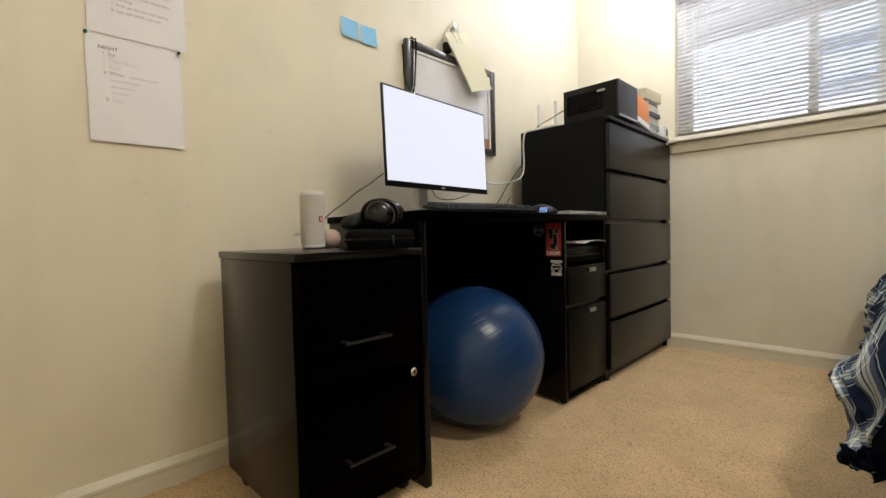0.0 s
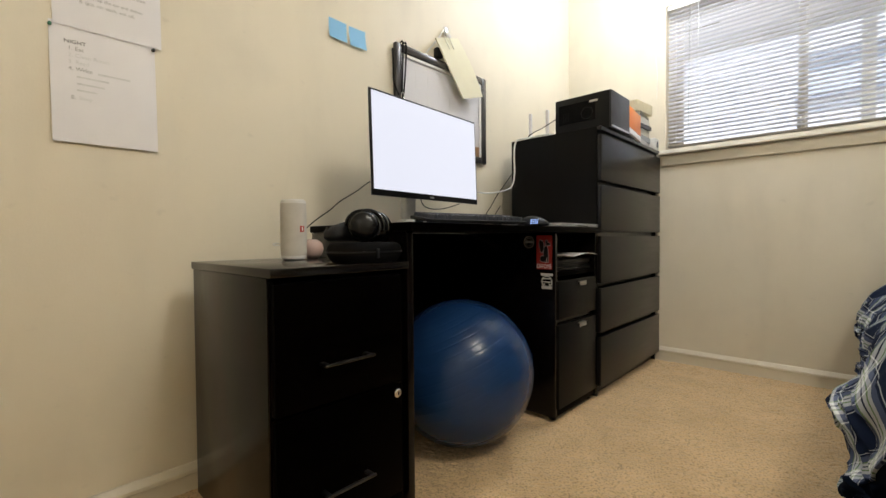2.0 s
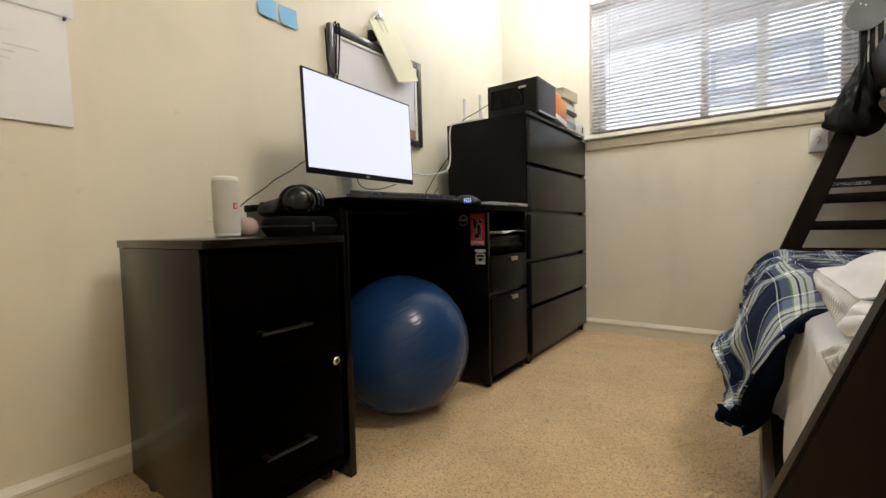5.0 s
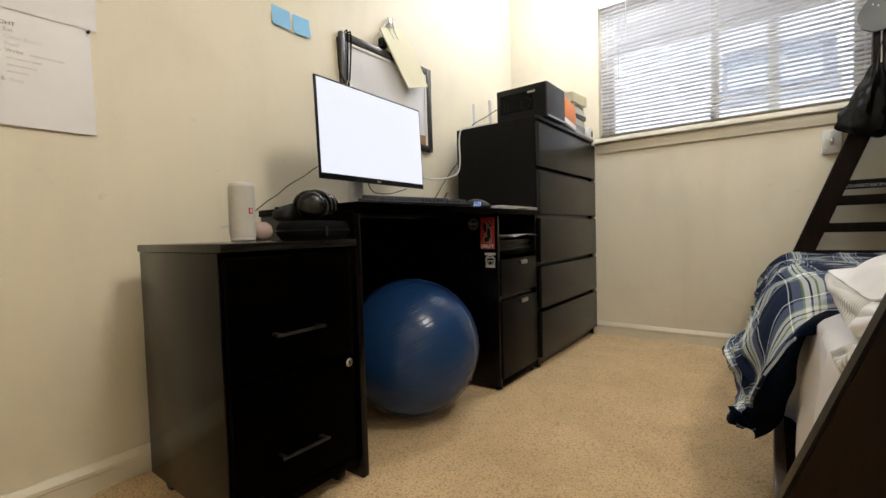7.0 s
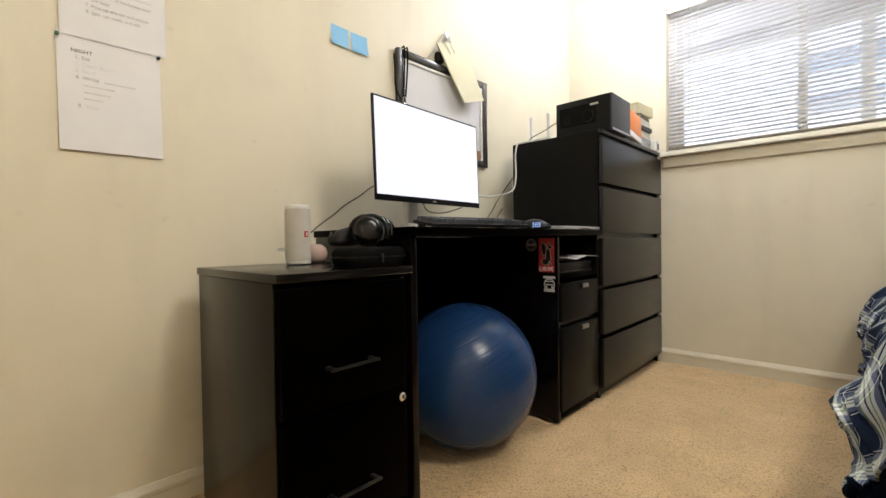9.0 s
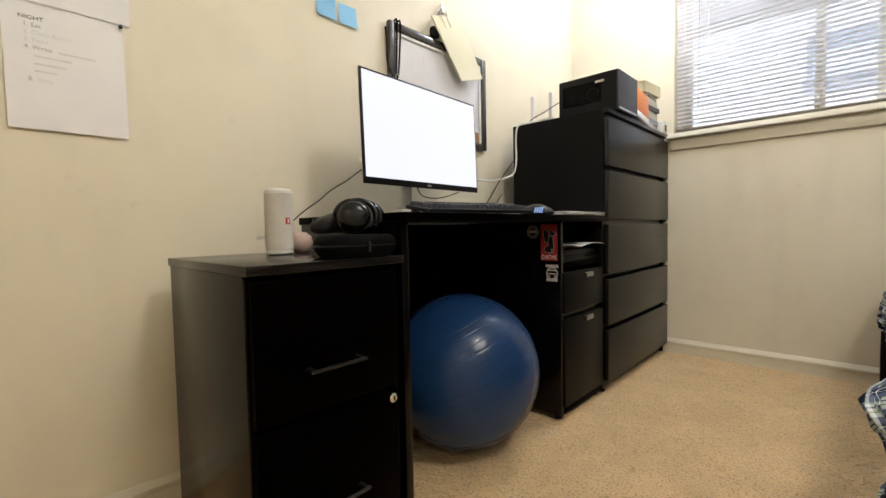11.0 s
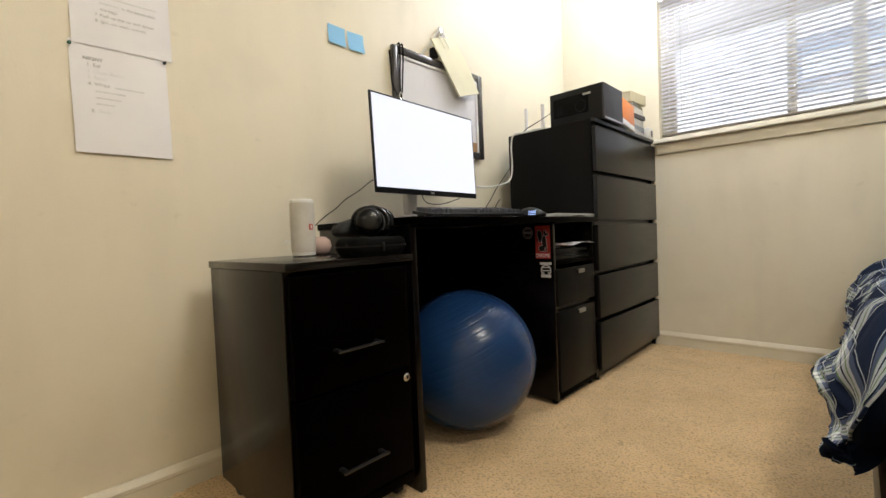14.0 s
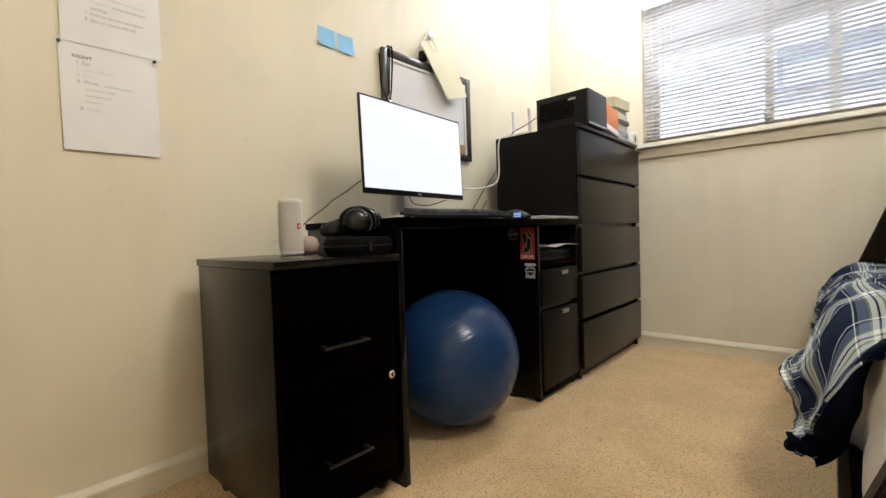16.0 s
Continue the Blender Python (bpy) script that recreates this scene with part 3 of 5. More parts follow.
structure("backdrop", boxes((-14, 16, 16, 16.1, -0.4, 11)), glow, "bright overcast distance", "backdrop")
porch = thing("porch_roof", (1.2, 4.0, 2.4), "beige painted porch roof over the window", "roof")
part("soffit", boxes((-2.5, 6, YW + 0.17, 4.5, 2.38, 2.44)), M_SOFFIT, porch)
part("fascia", boxes((-2.5, 6, 4.501, 4.54, 2.275, 2.50)), M_SOFFIT, porch)
part("soffit_vent", boxes((0.42, 0.66, 4.15, 4.21, 2.372, 2.3795), bevel=0.002), M_VINYL, porch)
post = thing("porch_post", (1.49, 4.48, -0.4), "beige painted square porch post", "post")
part("shaft", boxes((1.455, 1.530, 4.42, 4.499, -0.4, 2.379), bevel=0.006), M_SOFFIT, post)
house = thing("neighbour_house", (1.5, 9.2, -0.4), "pale blue-grey house across the yard", "house")
part("wall", boxes((-9.0, 10.0, 9.0, 9.4, -0.4, 5.2)), M_OUT, house)
part("roof", boxes((-9.4, 10.4, 8.97, 9.9, 5.202, 5.4)), M_SOFFIT, house)
M_FARFRAME = surf("blue_grey_paint", (0.42, 0.45, 0.53), (0.38, 0.41, 0.49), scale=3, rough=0.6)
M_FARPANE = surf("far_pane", (0.76, 0.80, 0.88), (0.70, 0.74, 0.84), scale=1, rough=0.2)
for x0, x1 in ((0.82, 2.26), (3.6, 5.0)):
    wdw = part("window", boxes((x0, x0 + 0.07, 8.965, 8.999, 2.87, 3.36), (x1 - 0.16, x1, 8.965, 8.999, 2.87, 3.36), (x0, x1, 8.955, 8.999, 3.361, 3.50), (x0 - 0.05, x1 + 0.05, 8.95, 8.999, 2.80, 2.869)), M_FARFRAME, house)
    part("pane", boxes((x0 + 0.071, x1 - 0.161, 8.985, 8.995, 2.871, 3.359)), M_FARPANE, wdw)

# ---- bunk bed with its bedding ----
BY0, BY1 = 0.85, 2.90
SLOPE = 0.364


def slanted_post(bm, y0, y1, x_foot, wide):
    """The leaning post of an end frame: wide at the foot, joined to an upright at the top."""
    def ring(z, w):
        x = x_foot + SLOPE * z
        return [bm.verts.new(q) for q in ((x, y0, z), (x + w, y0, z), (x + w, y1, z), (x, y1, z))]
    a, b = ring(0.24, wide), ring(1.33, wide)
    for k in range(4):
        bm.faces.new((a[k], a[(k + 1) % 4], b[(k + 1) % 4], b[k]))
    bm.faces.new(a[::-1])
    bm.faces.new(b)
    bmesh.ops.bevel(bm, geom=list(bm.edges), offset=0.004, segments=2, affect="EDGES")


def rail_x(z):
    return 1.362 + SLOPE * z + 0.08


def bunk_bed():
    t = thing("bunk_bed", (2.2, 1.88, 0), "dark brown wooden bunk bed with slanted end posts", "bed")
    xe = 2.98
    for y in (BY0, BY1):
        bm = bmesh.new()
        slanted_post(bm, y, y + 0.042, *((1.362, 0.108) if y == BY0 else (1.366, 0.082)))
        part("slanted_post", bm, M_BED, t)
        part("leg", boxes((1.446, 1.470, y + 0.004, y + 0.038, 0.0, 0.26), bevel=0.002), M_BED, t)
        part("upper_post", boxes((1.834, 1.858, y - 0.001, y + 0.043, 1.325, 1.95), bevel=0.002), M_BED, t)
        part("wall_post", boxes((xe - 0.08, xe, y, y + 0.042, 0.0, 1.95), bevel=0.004), M_BED, t)
        for z0, z1 in ((0.505, 0.545), (0.628, 0.672), (0.752, 0.797), (0.825, 0.866)):
            part("end_rail", boxes((rail_x(z0), xe - 0.081, y + 0.012, y + 0.032, z0, z1), bevel=0.002), M_BED, t)
        for z0, z1 in ((1.235, 1.315), (1.86, 1.93)):
            part("upper_end_rail", boxes((1.8585 if z1 > 1.33 else 1.925, xe - 0.081, y + 0.010, y + 0.034, z0, z1), bevel=0.002), M_BED, t)
        x = 1.868
        while x < xe - 0.11:
            part("guard_slat", boxes((x, x + 0.016, y + 0.014, y + 0.030, 1.316, 1.859), bevel=0.001), M_BED, t)
            x += 0.0262
    part("lower_side_rail", boxes((1.560, 1.582, BY0 + 0.043, BY1 - 0.001, 0.20, 0.345), bevel=0.002), M_BED, t)
    part("lower_side_rail", boxes((xe - 0.03, xe - 0.008, BY0 + 0.043, BY1 - 0.001, 0.20, 0.345), bevel=0.002), M_BED, t)
    part("upper_side_rail", boxes((1.87, 1.892, BY0 + 0.044, BY1 - 0.002, 1.22, 1.40), bevel=0.002), M_BED, t)
    part("upper_side_rail", boxes((xe - 0.03, xe - 0.008, BY0 + 0.043, BY1 - 0.001, 1.22, 1.40), bevel=0.002), M_BED, t)
    part("base_board", boxes((1.583, xe - 0.031, BY0 + 0.06, BY1 - 0.02, 0.255, 0.275)), M_BED, t)
    part("upper_base_board", boxes((1.893, xe - 0.031, BY0 + 0.06, BY1 - 0.02, 1.24, 1.26)), M_BED, t)
    return t


def trundle():
    t = thing("trundle_drawer", (2.0, 1.9, 0), "dark brown wooden trundle drawer under the bed", "drawer")
    part("front", boxes((1.482, 1.502, 0.95, 2.82, 0.012, 0.185), bevel=0.003), surf("worn_bed_edge", (0.045, 0.03, 0.02), (0.032, 0.02, 0.013), scale=6, rough=0.3, stretch=(1, 0.2, 1)), t)
    part("tray", boxes((1.5025, 2.7, 0.97, 2.80, 0.02, 0.15)), M_BED, t)
    for y in (2.4,):
        part("handle", tube([(1.481, y - 0.05, 0.12), (1.468, y - 0.045, 0.12), (1.468, y + 0.045, 0.12), (1.481, y + 0.05, 0.12)], 0.005, 8, 4), M_CHROME, t)
    for y in (1.05, 2.7):
        part("wheel", lathe([(0, -0.012), (0.018, -0.012), (0.02, 0.0), (0.018, 0.012), (0, 0.012)], (1.6, y, 0.02), 16, pose(0, 0, 0, 90, 0, 0)), M_BLACKP, t)


bunk_bed()
trundle()


def soft_block(x0, x1, y0, y1, z0, z1, r, lump, seed):
    """A rounded, slightly lumpy mattress-like block."""
    bm = bmesh.new()
    box(bm, x0, x1, y0, y1, z0, z1)
    bmesh.ops.subdivide_edges(bm, edges=list(bm.edges), cuts=24, use_grid_fill=True)
    c, h = Vector(((x0 + x1) / 2, (y0 + y1) / 2, (z0 + z1) / 2)), Vector(((x1 - x0) / 2, (y1 - y0) / 2, (z1 - z0) / 2))
    for v in bm.verts:
        d = v.co - c
        core = Vector([max(-h[k] + r, min(h[k] - r, d[k])) for k in range(3)])
        off = d - core
        if off.length > 1e-6:
            d = core + off.normalized() * min(r, off.length if off.length < r else r)
        v.co = c + d
        n = noise.noise_vector(v.co * 5 + Vector((seed, 0, 0)))
        v.co += n * lump
    return bm


M_SHEET = surf("white_sheet", (0.84, 0.82, 0.83), (0.79, 0.77, 0.78), scale=5, rough=0.85, sheen=0.2, bump=0.15, bscale=500)


def mattress():
    t = thing("mattress", (2.2, 1.88, 0.276), "white sheeted mattress with creases on the lower bunk", "mattress")
    bm = soft_block(1.556, 2.94, BY0 + 0.06, BY1 - 0.03, 0.278, 0.485, 0.055, 0.006, 3)
    part("fitted_sheet", bm, M_SHEET, t, smooth=1.5)

    def hang(u, v):
        y = 0.93 + 0.95 * u
        fold = 0.016 * math.sin(16 * u + 5 * v) + 0.013 * math.sin(41 * u + 9 * v) + 0.006 * math.sin(83 * u - 6 * v) + 0.03 * noise.noise(Vector((7 * u, 3 * v + 2 * u, 1.3)))
        if v < 0.25:
            k = v / 0.25
            return (1.66 - 0.10 * k, y, 0.492 - 0.022 * k * k)
        k = (v - 0.25) / 0.75
        return (1.555 - 0.012 * k + fold * k ** 0.6, y + 0.015 * math.sin(5 * k), 0.468 - (0.33 + 0.03 * math.sin(7 * u)) * k)
    part("hanging_sheet", sheet_mesh(hang, 90, 30, 0.003), M_SHEET, t, smooth=1.5)
    u = thing("upper_mattress", (2.4, 1.88, 1.262), "grey-blue covered mattress on the upper bunk", "mattress")
    bm = soft_block(1.9, 2.94, BY0 + 0.06, BY1 - 0.03, 1.264, 1.40, 0.05, 0.006, 5)
    part("cover", bm, surf("blue_grey_cover", (0.06, 0.07, 0.095), (0.05, 0.06, 0.08), scale=6, rough=0.9, bump=0.3, bscale=400), u, smooth=1.5)


mattress()


def plaid_material():
    """Navy plaid with blue-grey, white and green stripes, woven from the cloth's own coordinates."""
    ma = bpy.data.materials.new("navy_plaid_cotton")
    ma.use_nodes = True
    n, l = ma.node_tree.nodes, ma.node_tree.links
    b = n["Principled BSDF"]
    b.inputs["Roughness"].default_value = 0.85
    b.inputs["Specular IOR Level"].default_value = 0.1
    uv = n.new("ShaderNodeUVMap")
    sep = n.new("ShaderNodeSeparateXYZ")
    l.new(uv.outputs["UV"], sep.inputs["Vector"])
    navy, blue, pale, green = (0.009, 0.016, 0.040, 1), (0.13, 0.16, 0.25, 1), (0.80, 0.83, 0.82, 1), (0.24, 0.36, 0.13, 1)
    stops = [(0.0, navy), (0.40, pale), (0.415, navy), (0.45, blue), (0.53, pale), (0.585, green), (0.605, pale), (0.645, navy), (0.665, pale), (0.715, green), (0.735, blue), (0.83, navy), (0.86, pale), (0.875, navy)]
    cols = []
    for axis in ("X", "Y"):
        fr = n.new("ShaderNodeMath")
        fr.operation = "FRACT"
        l.new(sep.outputs[axis], fr.inputs[0])
        ramp = n.new("ShaderNodeValToRGB")
        ramp.color_ramp.interpolation = "CONSTANT"
        e = ramp.color_ramp.elements
        e[0].position, e[0].color = stops[0]
        e[1].position, e[1].color = stops[1]
        for p, c in stops[2:]:
            q = e.new(p)
            q.color = c
        l.new(fr.outputs[0], ramp.inputs["Fac"])
        cols.append(ramp)
    mix = n.new("ShaderNodeMix")
    mix.data_type = "RGBA"
    mix.inputs["Factor"].default_value = 0.5
    l.new(cols[0].outputs["Color"], mix.inputs[6])
    l.new(cols[1].outputs["Color"], mix.inputs[7])
    l.new(mix.outputs[2], b.inputs["Base Color"])
    weave = n.new("ShaderNodeTexNoise")
    weave.inputs["Scale"].default_value = 90
    l.new(uv.outputs["UV"], weave.inputs["Vector"])
    bp = n.new("ShaderNodeBump")
    bp.inputs["Strength"].default_value, bp.inputs["Distance"].default_value = 0.3, 0.002
    l.new(weave.outputs["Fac"], bp.inputs["Height"])
    l.new(bp.outputs["Normal"], b.inputs["Normal"])
    return ma


def smoothstep(a, b, x):
    t = max(0.0, min(1.0, (x - a) / (b - a)))
    return t * t * (3 - 2 * t)


def along(points, t):
    """A point on a smooth line through a few points, t from 0 to 1."""
    n = len(points) - 1
    k = min(int(t * n), n - 1)
    f = t * n - k
    p = [Vector(points[max(0, min(n, k + d))]) for d in (-1, 0, 1, 2)]
    return 0.5 * ((2 * p[1]) + (p[2] - p[0]) * f + (2 * p[0] - 5 * p[1] + 4 * p[2] - p[3]) * f * f + (3 * p[1] - p[0] - 3 * p[2] + p[3]) * f ** 3)


def ridged(x, y, z):
    return 1 - 2.2 * abs(noise.noise(Vector((x, y, z))))


def quilt(u, v):
    """The duvet's outside: u from the near edge to the foot, v from the bed's middle over its side to the hanging hem."""
    near = 1 - smoothstep(0.0, 0.24, u)
    y_far = 2.865
    y_top = 1.445
    y = y_top + (y_far - y_top) * u
    hem = 0.345 - 0.120 * (1 - smoothstep(1.46, 1.86, y)) + 0.014 * math.sin(19 * y) + 0.010 * math.sin(43 * y + 1)
    side = 1.467 + 0.010 * math.sin(9 * y + 0.6) - 0.030 * near
    drop = 0.12 + 0.12 * near
    top = 0.530 + 0.012 * math.sin(4 * y + 1) - 0.004 * u
    bend = 1.59 + 0.05 * near
    if v < 0.60:
        k = v / 0.60
        x, z = 2.62 + (bend - 2.62) * k, top
        nx, nz = 0.0, 1.0
        over = 0.0
    elif v < 0.74:
        a = (v - 0.60) / 0.14 * math.pi / 2
        x, z = bend - (bend - side) * math.sin(a), top - drop * (1 - math.cos(a))
        nx, nz = -math.sin(a), math.cos(a)
        over = math.sin(a)
    else:
        k = (v - 0.74) / 0.26
        z = top - drop + (hem - top + drop) * k
        x = side - (0.008 + 0.046 * near) * k + 0.025 * smoothstep(0.88, 1.0, k)
        nx, nz = -1.0, 0.0
        over = 1.0
    # puffs and folds: broad ones first, then creases that run down towards the hanging corner
    s = 1.75 * v
    broad = ridged(3.4 * y + 1.2 * s, 3.2 * s - 0.8 * y, 3.1)
    crease = ridged(9 * y - 6.5 * s, 3.5 * s + 2.2 * y, 7.7)
    fine = ridged(19 * y - 12 * s, 10 * s + 6 * y, 1.9)
    rim = min(1.0, 0.35 + 6 * u)
    lift = (0.010 * broad + (0.007 + 0.013 * over) * crease + (0.003 + 0.005 * over) * fine) * rim
    x += nx * lift
    z += nz * lift
    # the bunched puff that stands out from the side, and the hanging corner
    puff = math.exp(-((y - 1.685) / 0.075) ** 2 - ((z - 0.315) / 0.060) ** 2)
    x -= 0.056 * puff * over
    x += 0.006 * over * math.exp(-((y - 1.56) / 0.06) ** 2 - ((z - 0.26) / 0.07) ** 2)
    # the near edge rolls down, and sags towards the corner
    z -= (0.075 - 0.035 * over) * near * near * (1 - smoothstep(0.0, 0.09, u)) * smoothstep(0.30, 0.58, v)
    y -= 0.125 * near * math.exp(-((z - 0.37) / 0.10) ** 2) * over
    y += 0.008 * math.sin(26 * v) * near * over
    return Vector((x, y, z))


def bedding():
    t = thing("duvet", (1.9, 2.2, 0.5), "crumpled navy plaid duvet draped over the bed's side", "duvet")
    nu, nv = 150, 170
    bm = sheet_mesh(quilt, nu, nv, 0.020, None, 0.05)
    layer = bm.loops.layers.uv.new("weave")
    bm.verts.index_update()
    count = (nu + 1) * (nv + 1)
    for f in bm.faces:
        for lp in f.loops:
            k = lp.vert.index % count
            u, v = (k // (nv + 1)) / nu, (k % (nv + 1)) / nv
            wob = noise.noise_vector(Vector((5 * u, 6 * v, 4.0)))
            jag = noise.noise_vector(Vector((13 * u, 15 * v, 9.0)))
            lp[layer].uv = (8.6 * u + 0.10 * wob.x + 0.03 * jag.x + 0.30 * (v - 0.62) + 0.42, 10.2 * min(v, 0.78) + 6.0 * max(v - 0.78, 0.0) + 0.10 * wob.y + 0.03 * jag.y + 0.28 * u + 0.1)
    part("cover", bm, plaid_material(), t, smooth=1.5)
    lining = surf("navy_lining", (0.0016, 0.0048, 0.0135), (0.0024, 0.0065, 0.0175), scale=9, rough=0.85, bump=0.4, bscale=60, spec=0.08)
    bottom = [(1.75, 1.475, 0.488), (1.63, 1.47, 0.486), (1.555, 1.46, 0.455), (1.525, 1.455, 0.33), (1.492, 1.44, 0.225), (1.452, 1.43, 0.192), (1.424, 1.415, 0.222), (1.415, 1.405, 0.245)]

    def under(u, v):
        c = quilt(0.0, 0.5 + 0.48 * u) + Vector((0.006, 0.008, -0.004))
        b = along(bottom, u)
        p = c + (b - c) * v
        swell = math.sin(math.pi * min(1.0, v * 1.02)) * math.sin(math.pi * u)
        fold = 0.024 * math.sin(20 * u + 3 * v) + 0.014 * math.sin(41 * u - 4 * v)
        return p + Vector((-0.012 * swell + 0.3 * fold * v, -0.030 * swell + fold * v * math.sin(math.pi * u), 0.008 * math.sin(27 * u) * v))
    part("lining", sheet_mesh(under, 70, 30, 0.012), lining, t, "plain dark navy underside", smooth=1.5)

    def band(u, v):
        return under(0.64 + 0.25 * u, 0.66 + 0.030 * v + 0.05 * math.sin(3 * u)) + Vector((-0.003, -0.0065, 0))
    part("lining_stripe", sheet_mesh(band, 30, 2, 0.002), surf("pale_stripe_cotton", (0.16, 0.20, 0.26), scale=20, rough=0.85), t, smooth=1.5)

    s = thing("top_sheet", (1.9, 1.2, 0.52), "crumpled white sheet with a grey striped underside", "sheet")
    stripe = surf("striped_cotton", (0.58, 0.57, 0.54), scale=6, rough=0.85)
    n, l = stripe.node_tree.nodes, stripe.node_tree.links
    b = n["Principled BSDF"]
    co = n.new("ShaderNodeTexCoord")
    wv = n.new("ShaderNodeTexWave")
    wv.inputs["Scale"].default_value = 62
    wv.inputs["Distortion"].default_value = 0.4
    wv.bands_direction = "Y"
    mp = n.new("ShaderNodeMapping")
    mp.inputs["Rotation"].default_value = (radians(35), 0, radians(8))
    l.new(co.outputs["Object"], mp.inputs["Vector"])
    l.new(mp.outputs["Vector"], wv.inputs["Vector"])
    mix = n.new("ShaderNodeMix")
    mix.data_type = "RGBA"
    mix.inputs[6].default_value, mix.inputs[7].default_value = (0.44, 0.43, 0.40, 1), (0.76, 0.75, 0.73, 1)
    l.new(wv.outputs["Fac"], mix.inputs["Factor"])
    l.new(mix.outputs[2], b.inputs["Base Color"])

    def patch(a, b, c, d, belly, rough_, seed):
        a, b, c, d = Vector(a), Vector(b), Vector(c), Vector(d)

        def fn(u, v):
            p = (a * (1 - u) + b * u) * (1 - v) + (d * (1 - u) + c * u) * v
            k = math.sin(math.pi * u) * math.sin(math.pi * v)
            g = noise.noise_vector(Vector((3 * u, 3 * v, seed)))
            return p + Vector(belly) * k + g * rough_ * min(1, 3 * k + 0.15)
        return sheet_mesh(fn, 40, 40, 0.004)
    tip, inner, low = (1.577, 1.453, 0.569), (1.612, 1.20, 0.545), (1.585, 1.20, 0.498)
    part("cloth", patch(tip, (1.84, 1.80, 0.595), (1.84, 1.10, 0.61), inner, (-0.01, 0, 0.035), 0.035, 2.0), M_SHEET, s, smooth=1.5)
    part("striped_fold", patch((1.574, 1.452, 0.560), tip, inner, low, (-0.012, -0.01, 0.0), 0.012, 4.0), stripe, s, "grey and white striped folded edge", smooth=1.5)
    part("cloth", patch(low, inner, (1.78, 0.98, 0.57), (1.59, 0.98, 0.515), (-0.012, 0, 0.010), 0.02, 6.0), M_SHEET, s, smooth=1.5)
    part("striped_fold", patch((1.543, 1.01, 0.497), (1.556, 0.97, 0.462), (1.598, 0.955, 0.497), (1.60, 1.02, 0.530), (-0.008, -0.008, 0.006), 0.008, 8.0), stripe, s, "grey and white striped folded edge", smooth=1.5)


bedding()


def skateboard():
    """A deck hung on the upper guard, seen from below, with its truck bolts."""
    t = thing("skateboard_deck", (2.0, BY1 - 0.03, 1.8), "grey bare skateboard deck leaning on the bunk's guard", "skateboard")
    n, half, ln = 14, 0.068, 0.76
    outline = []
    for k in range(n + 1):
        a = math.pi + math.pi * k / n
        outline.append((half * math.cos(a), half + half * math.sin(a)))
    for k in range(n + 1):
        a = math.pi * k / n
        outline.append((half * math.cos(a), ln - half + half * math.sin(a)))
    bm = bmesh.new()
    lo = [bm.verts.new((x, -0.006, y)) for x, y in outline]
    hi = [bm.verts.new((x, 0.006, y)) for x, y in outline]
    bm.faces.new(lo)
    bm.faces.new(hi[::-1])
    for k in range(len(lo)):
        q = (k + 1) % len(lo)
        bm.faces.new((lo[k], hi[k], hi[q], lo[q]))
    m = Matrix.Translation((1.812, BY1 - 0.028, 1.509)) @ pose(0, 0, 0, 0, 31, 0)
    bmesh.ops.transform(bm, verts=bm.verts, matrix=m)
    part("deck", bm, surf("grey_deck", (0.085, 0.09, 0.092), (0.07, 0.075, 0.077), scale=9, rough=0.5), t, smooth=0.5)
    for dx in (-0.042, -0.022):
        for dz in (0.10, 0.135):
            p = m @ Vector((dx, -0.0065, dz))
            part("bolt", lathe([(0, 0.0012), (0.0026, 0.0012), (0.0032, 0), (0, 0)], p, 12, pose(0, 0, 0, 90, 0, 0)), M_SILVER, t)


skateboard()


def drawstring_bag():
    t = thing("drawstring_bag", (1.80, BY1 - 0.05, 1.3), "crumpled black nylon drawstring bag hanging on the bed post", "bag")
    bm = bmesh.new()
    nr, ns = 26, 40
    rows = []
    for i in range(nr + 1):
        v = i / nr
        z = 1.355 - 0.30 * v
        cx = 1.842 - 0.034 * v - 0.008 * v * v
        w = 0.018 + 0.072 * smoothstep(0.0, 0.9, v) ** 0.8
        d = 0.012 + 0.032 * smoothstep(0, 0.7, v)
        if v > 0.9:
            k = (1 - ((v - 0.9) / 0.1) ** 2 * 0.75)
            w, d = w * (0.4 + 0.6 * k), d * k
        row = []
        for j in range(ns):
            a = 2 * math.pi * j / ns
            r = 1 + 0.18 * math.sin(7 * a + 4 * v) * (1 - 0.5 * v) + 0.07 * math.sin(13 * a - 3 * v) + 0.28 * noise.noise(Vector((3 * math.cos(a), 3 * math.sin(a), 6 * v)))
            slant = -0.02 * math.cos(a) * v
            row.append(bm.verts.new((cx + w * r * math.cos(a), BY1 - 0.052 + d * r * math.sin(a), z + slant)))
        rows.append(row)
    for a, b in zip(rows, rows[1:]):
        for j in range(ns):
            bm.faces.new((a[j], a[(j + 1) % ns], b[(j + 1) % ns], b[j]))
    bm.faces.new(rows[0][::-1])
    bm.faces.new(rows[-1])
    part("sack", bm, surf("black_nylon", (0.0025, 0.0025, 0.0025), (0.005, 0.005, 0.0045), scale=12, rough=0.42, bump=0.3, bscale=40, spec=0.2), t, smooth=1.0)
    part("drawstring", tube([(1.84, BY1 - 0.05, 1.35), (1.852, BY1 - 0.03, 1.42), (1.862, BY1 - 0.005, 1.46), (1.868, BY1 + 0.02, 1.448)], 0.0016, 6), M_BLACKP, t)


drawstring_bag()


def rail_sticker():
    t = thing("name_sticker", (1.85, BY1 + 0.0115, 0.845), "black sticker strip with white capitals on a bed rail", "sticker")
    part("strip", boxes((1.744, 1.95, BY1 + 0.0105, BY1 + 0.0118, 0.827, 0.863)), M_BLACKP, t)
    return t


STICK = rail_sticker()


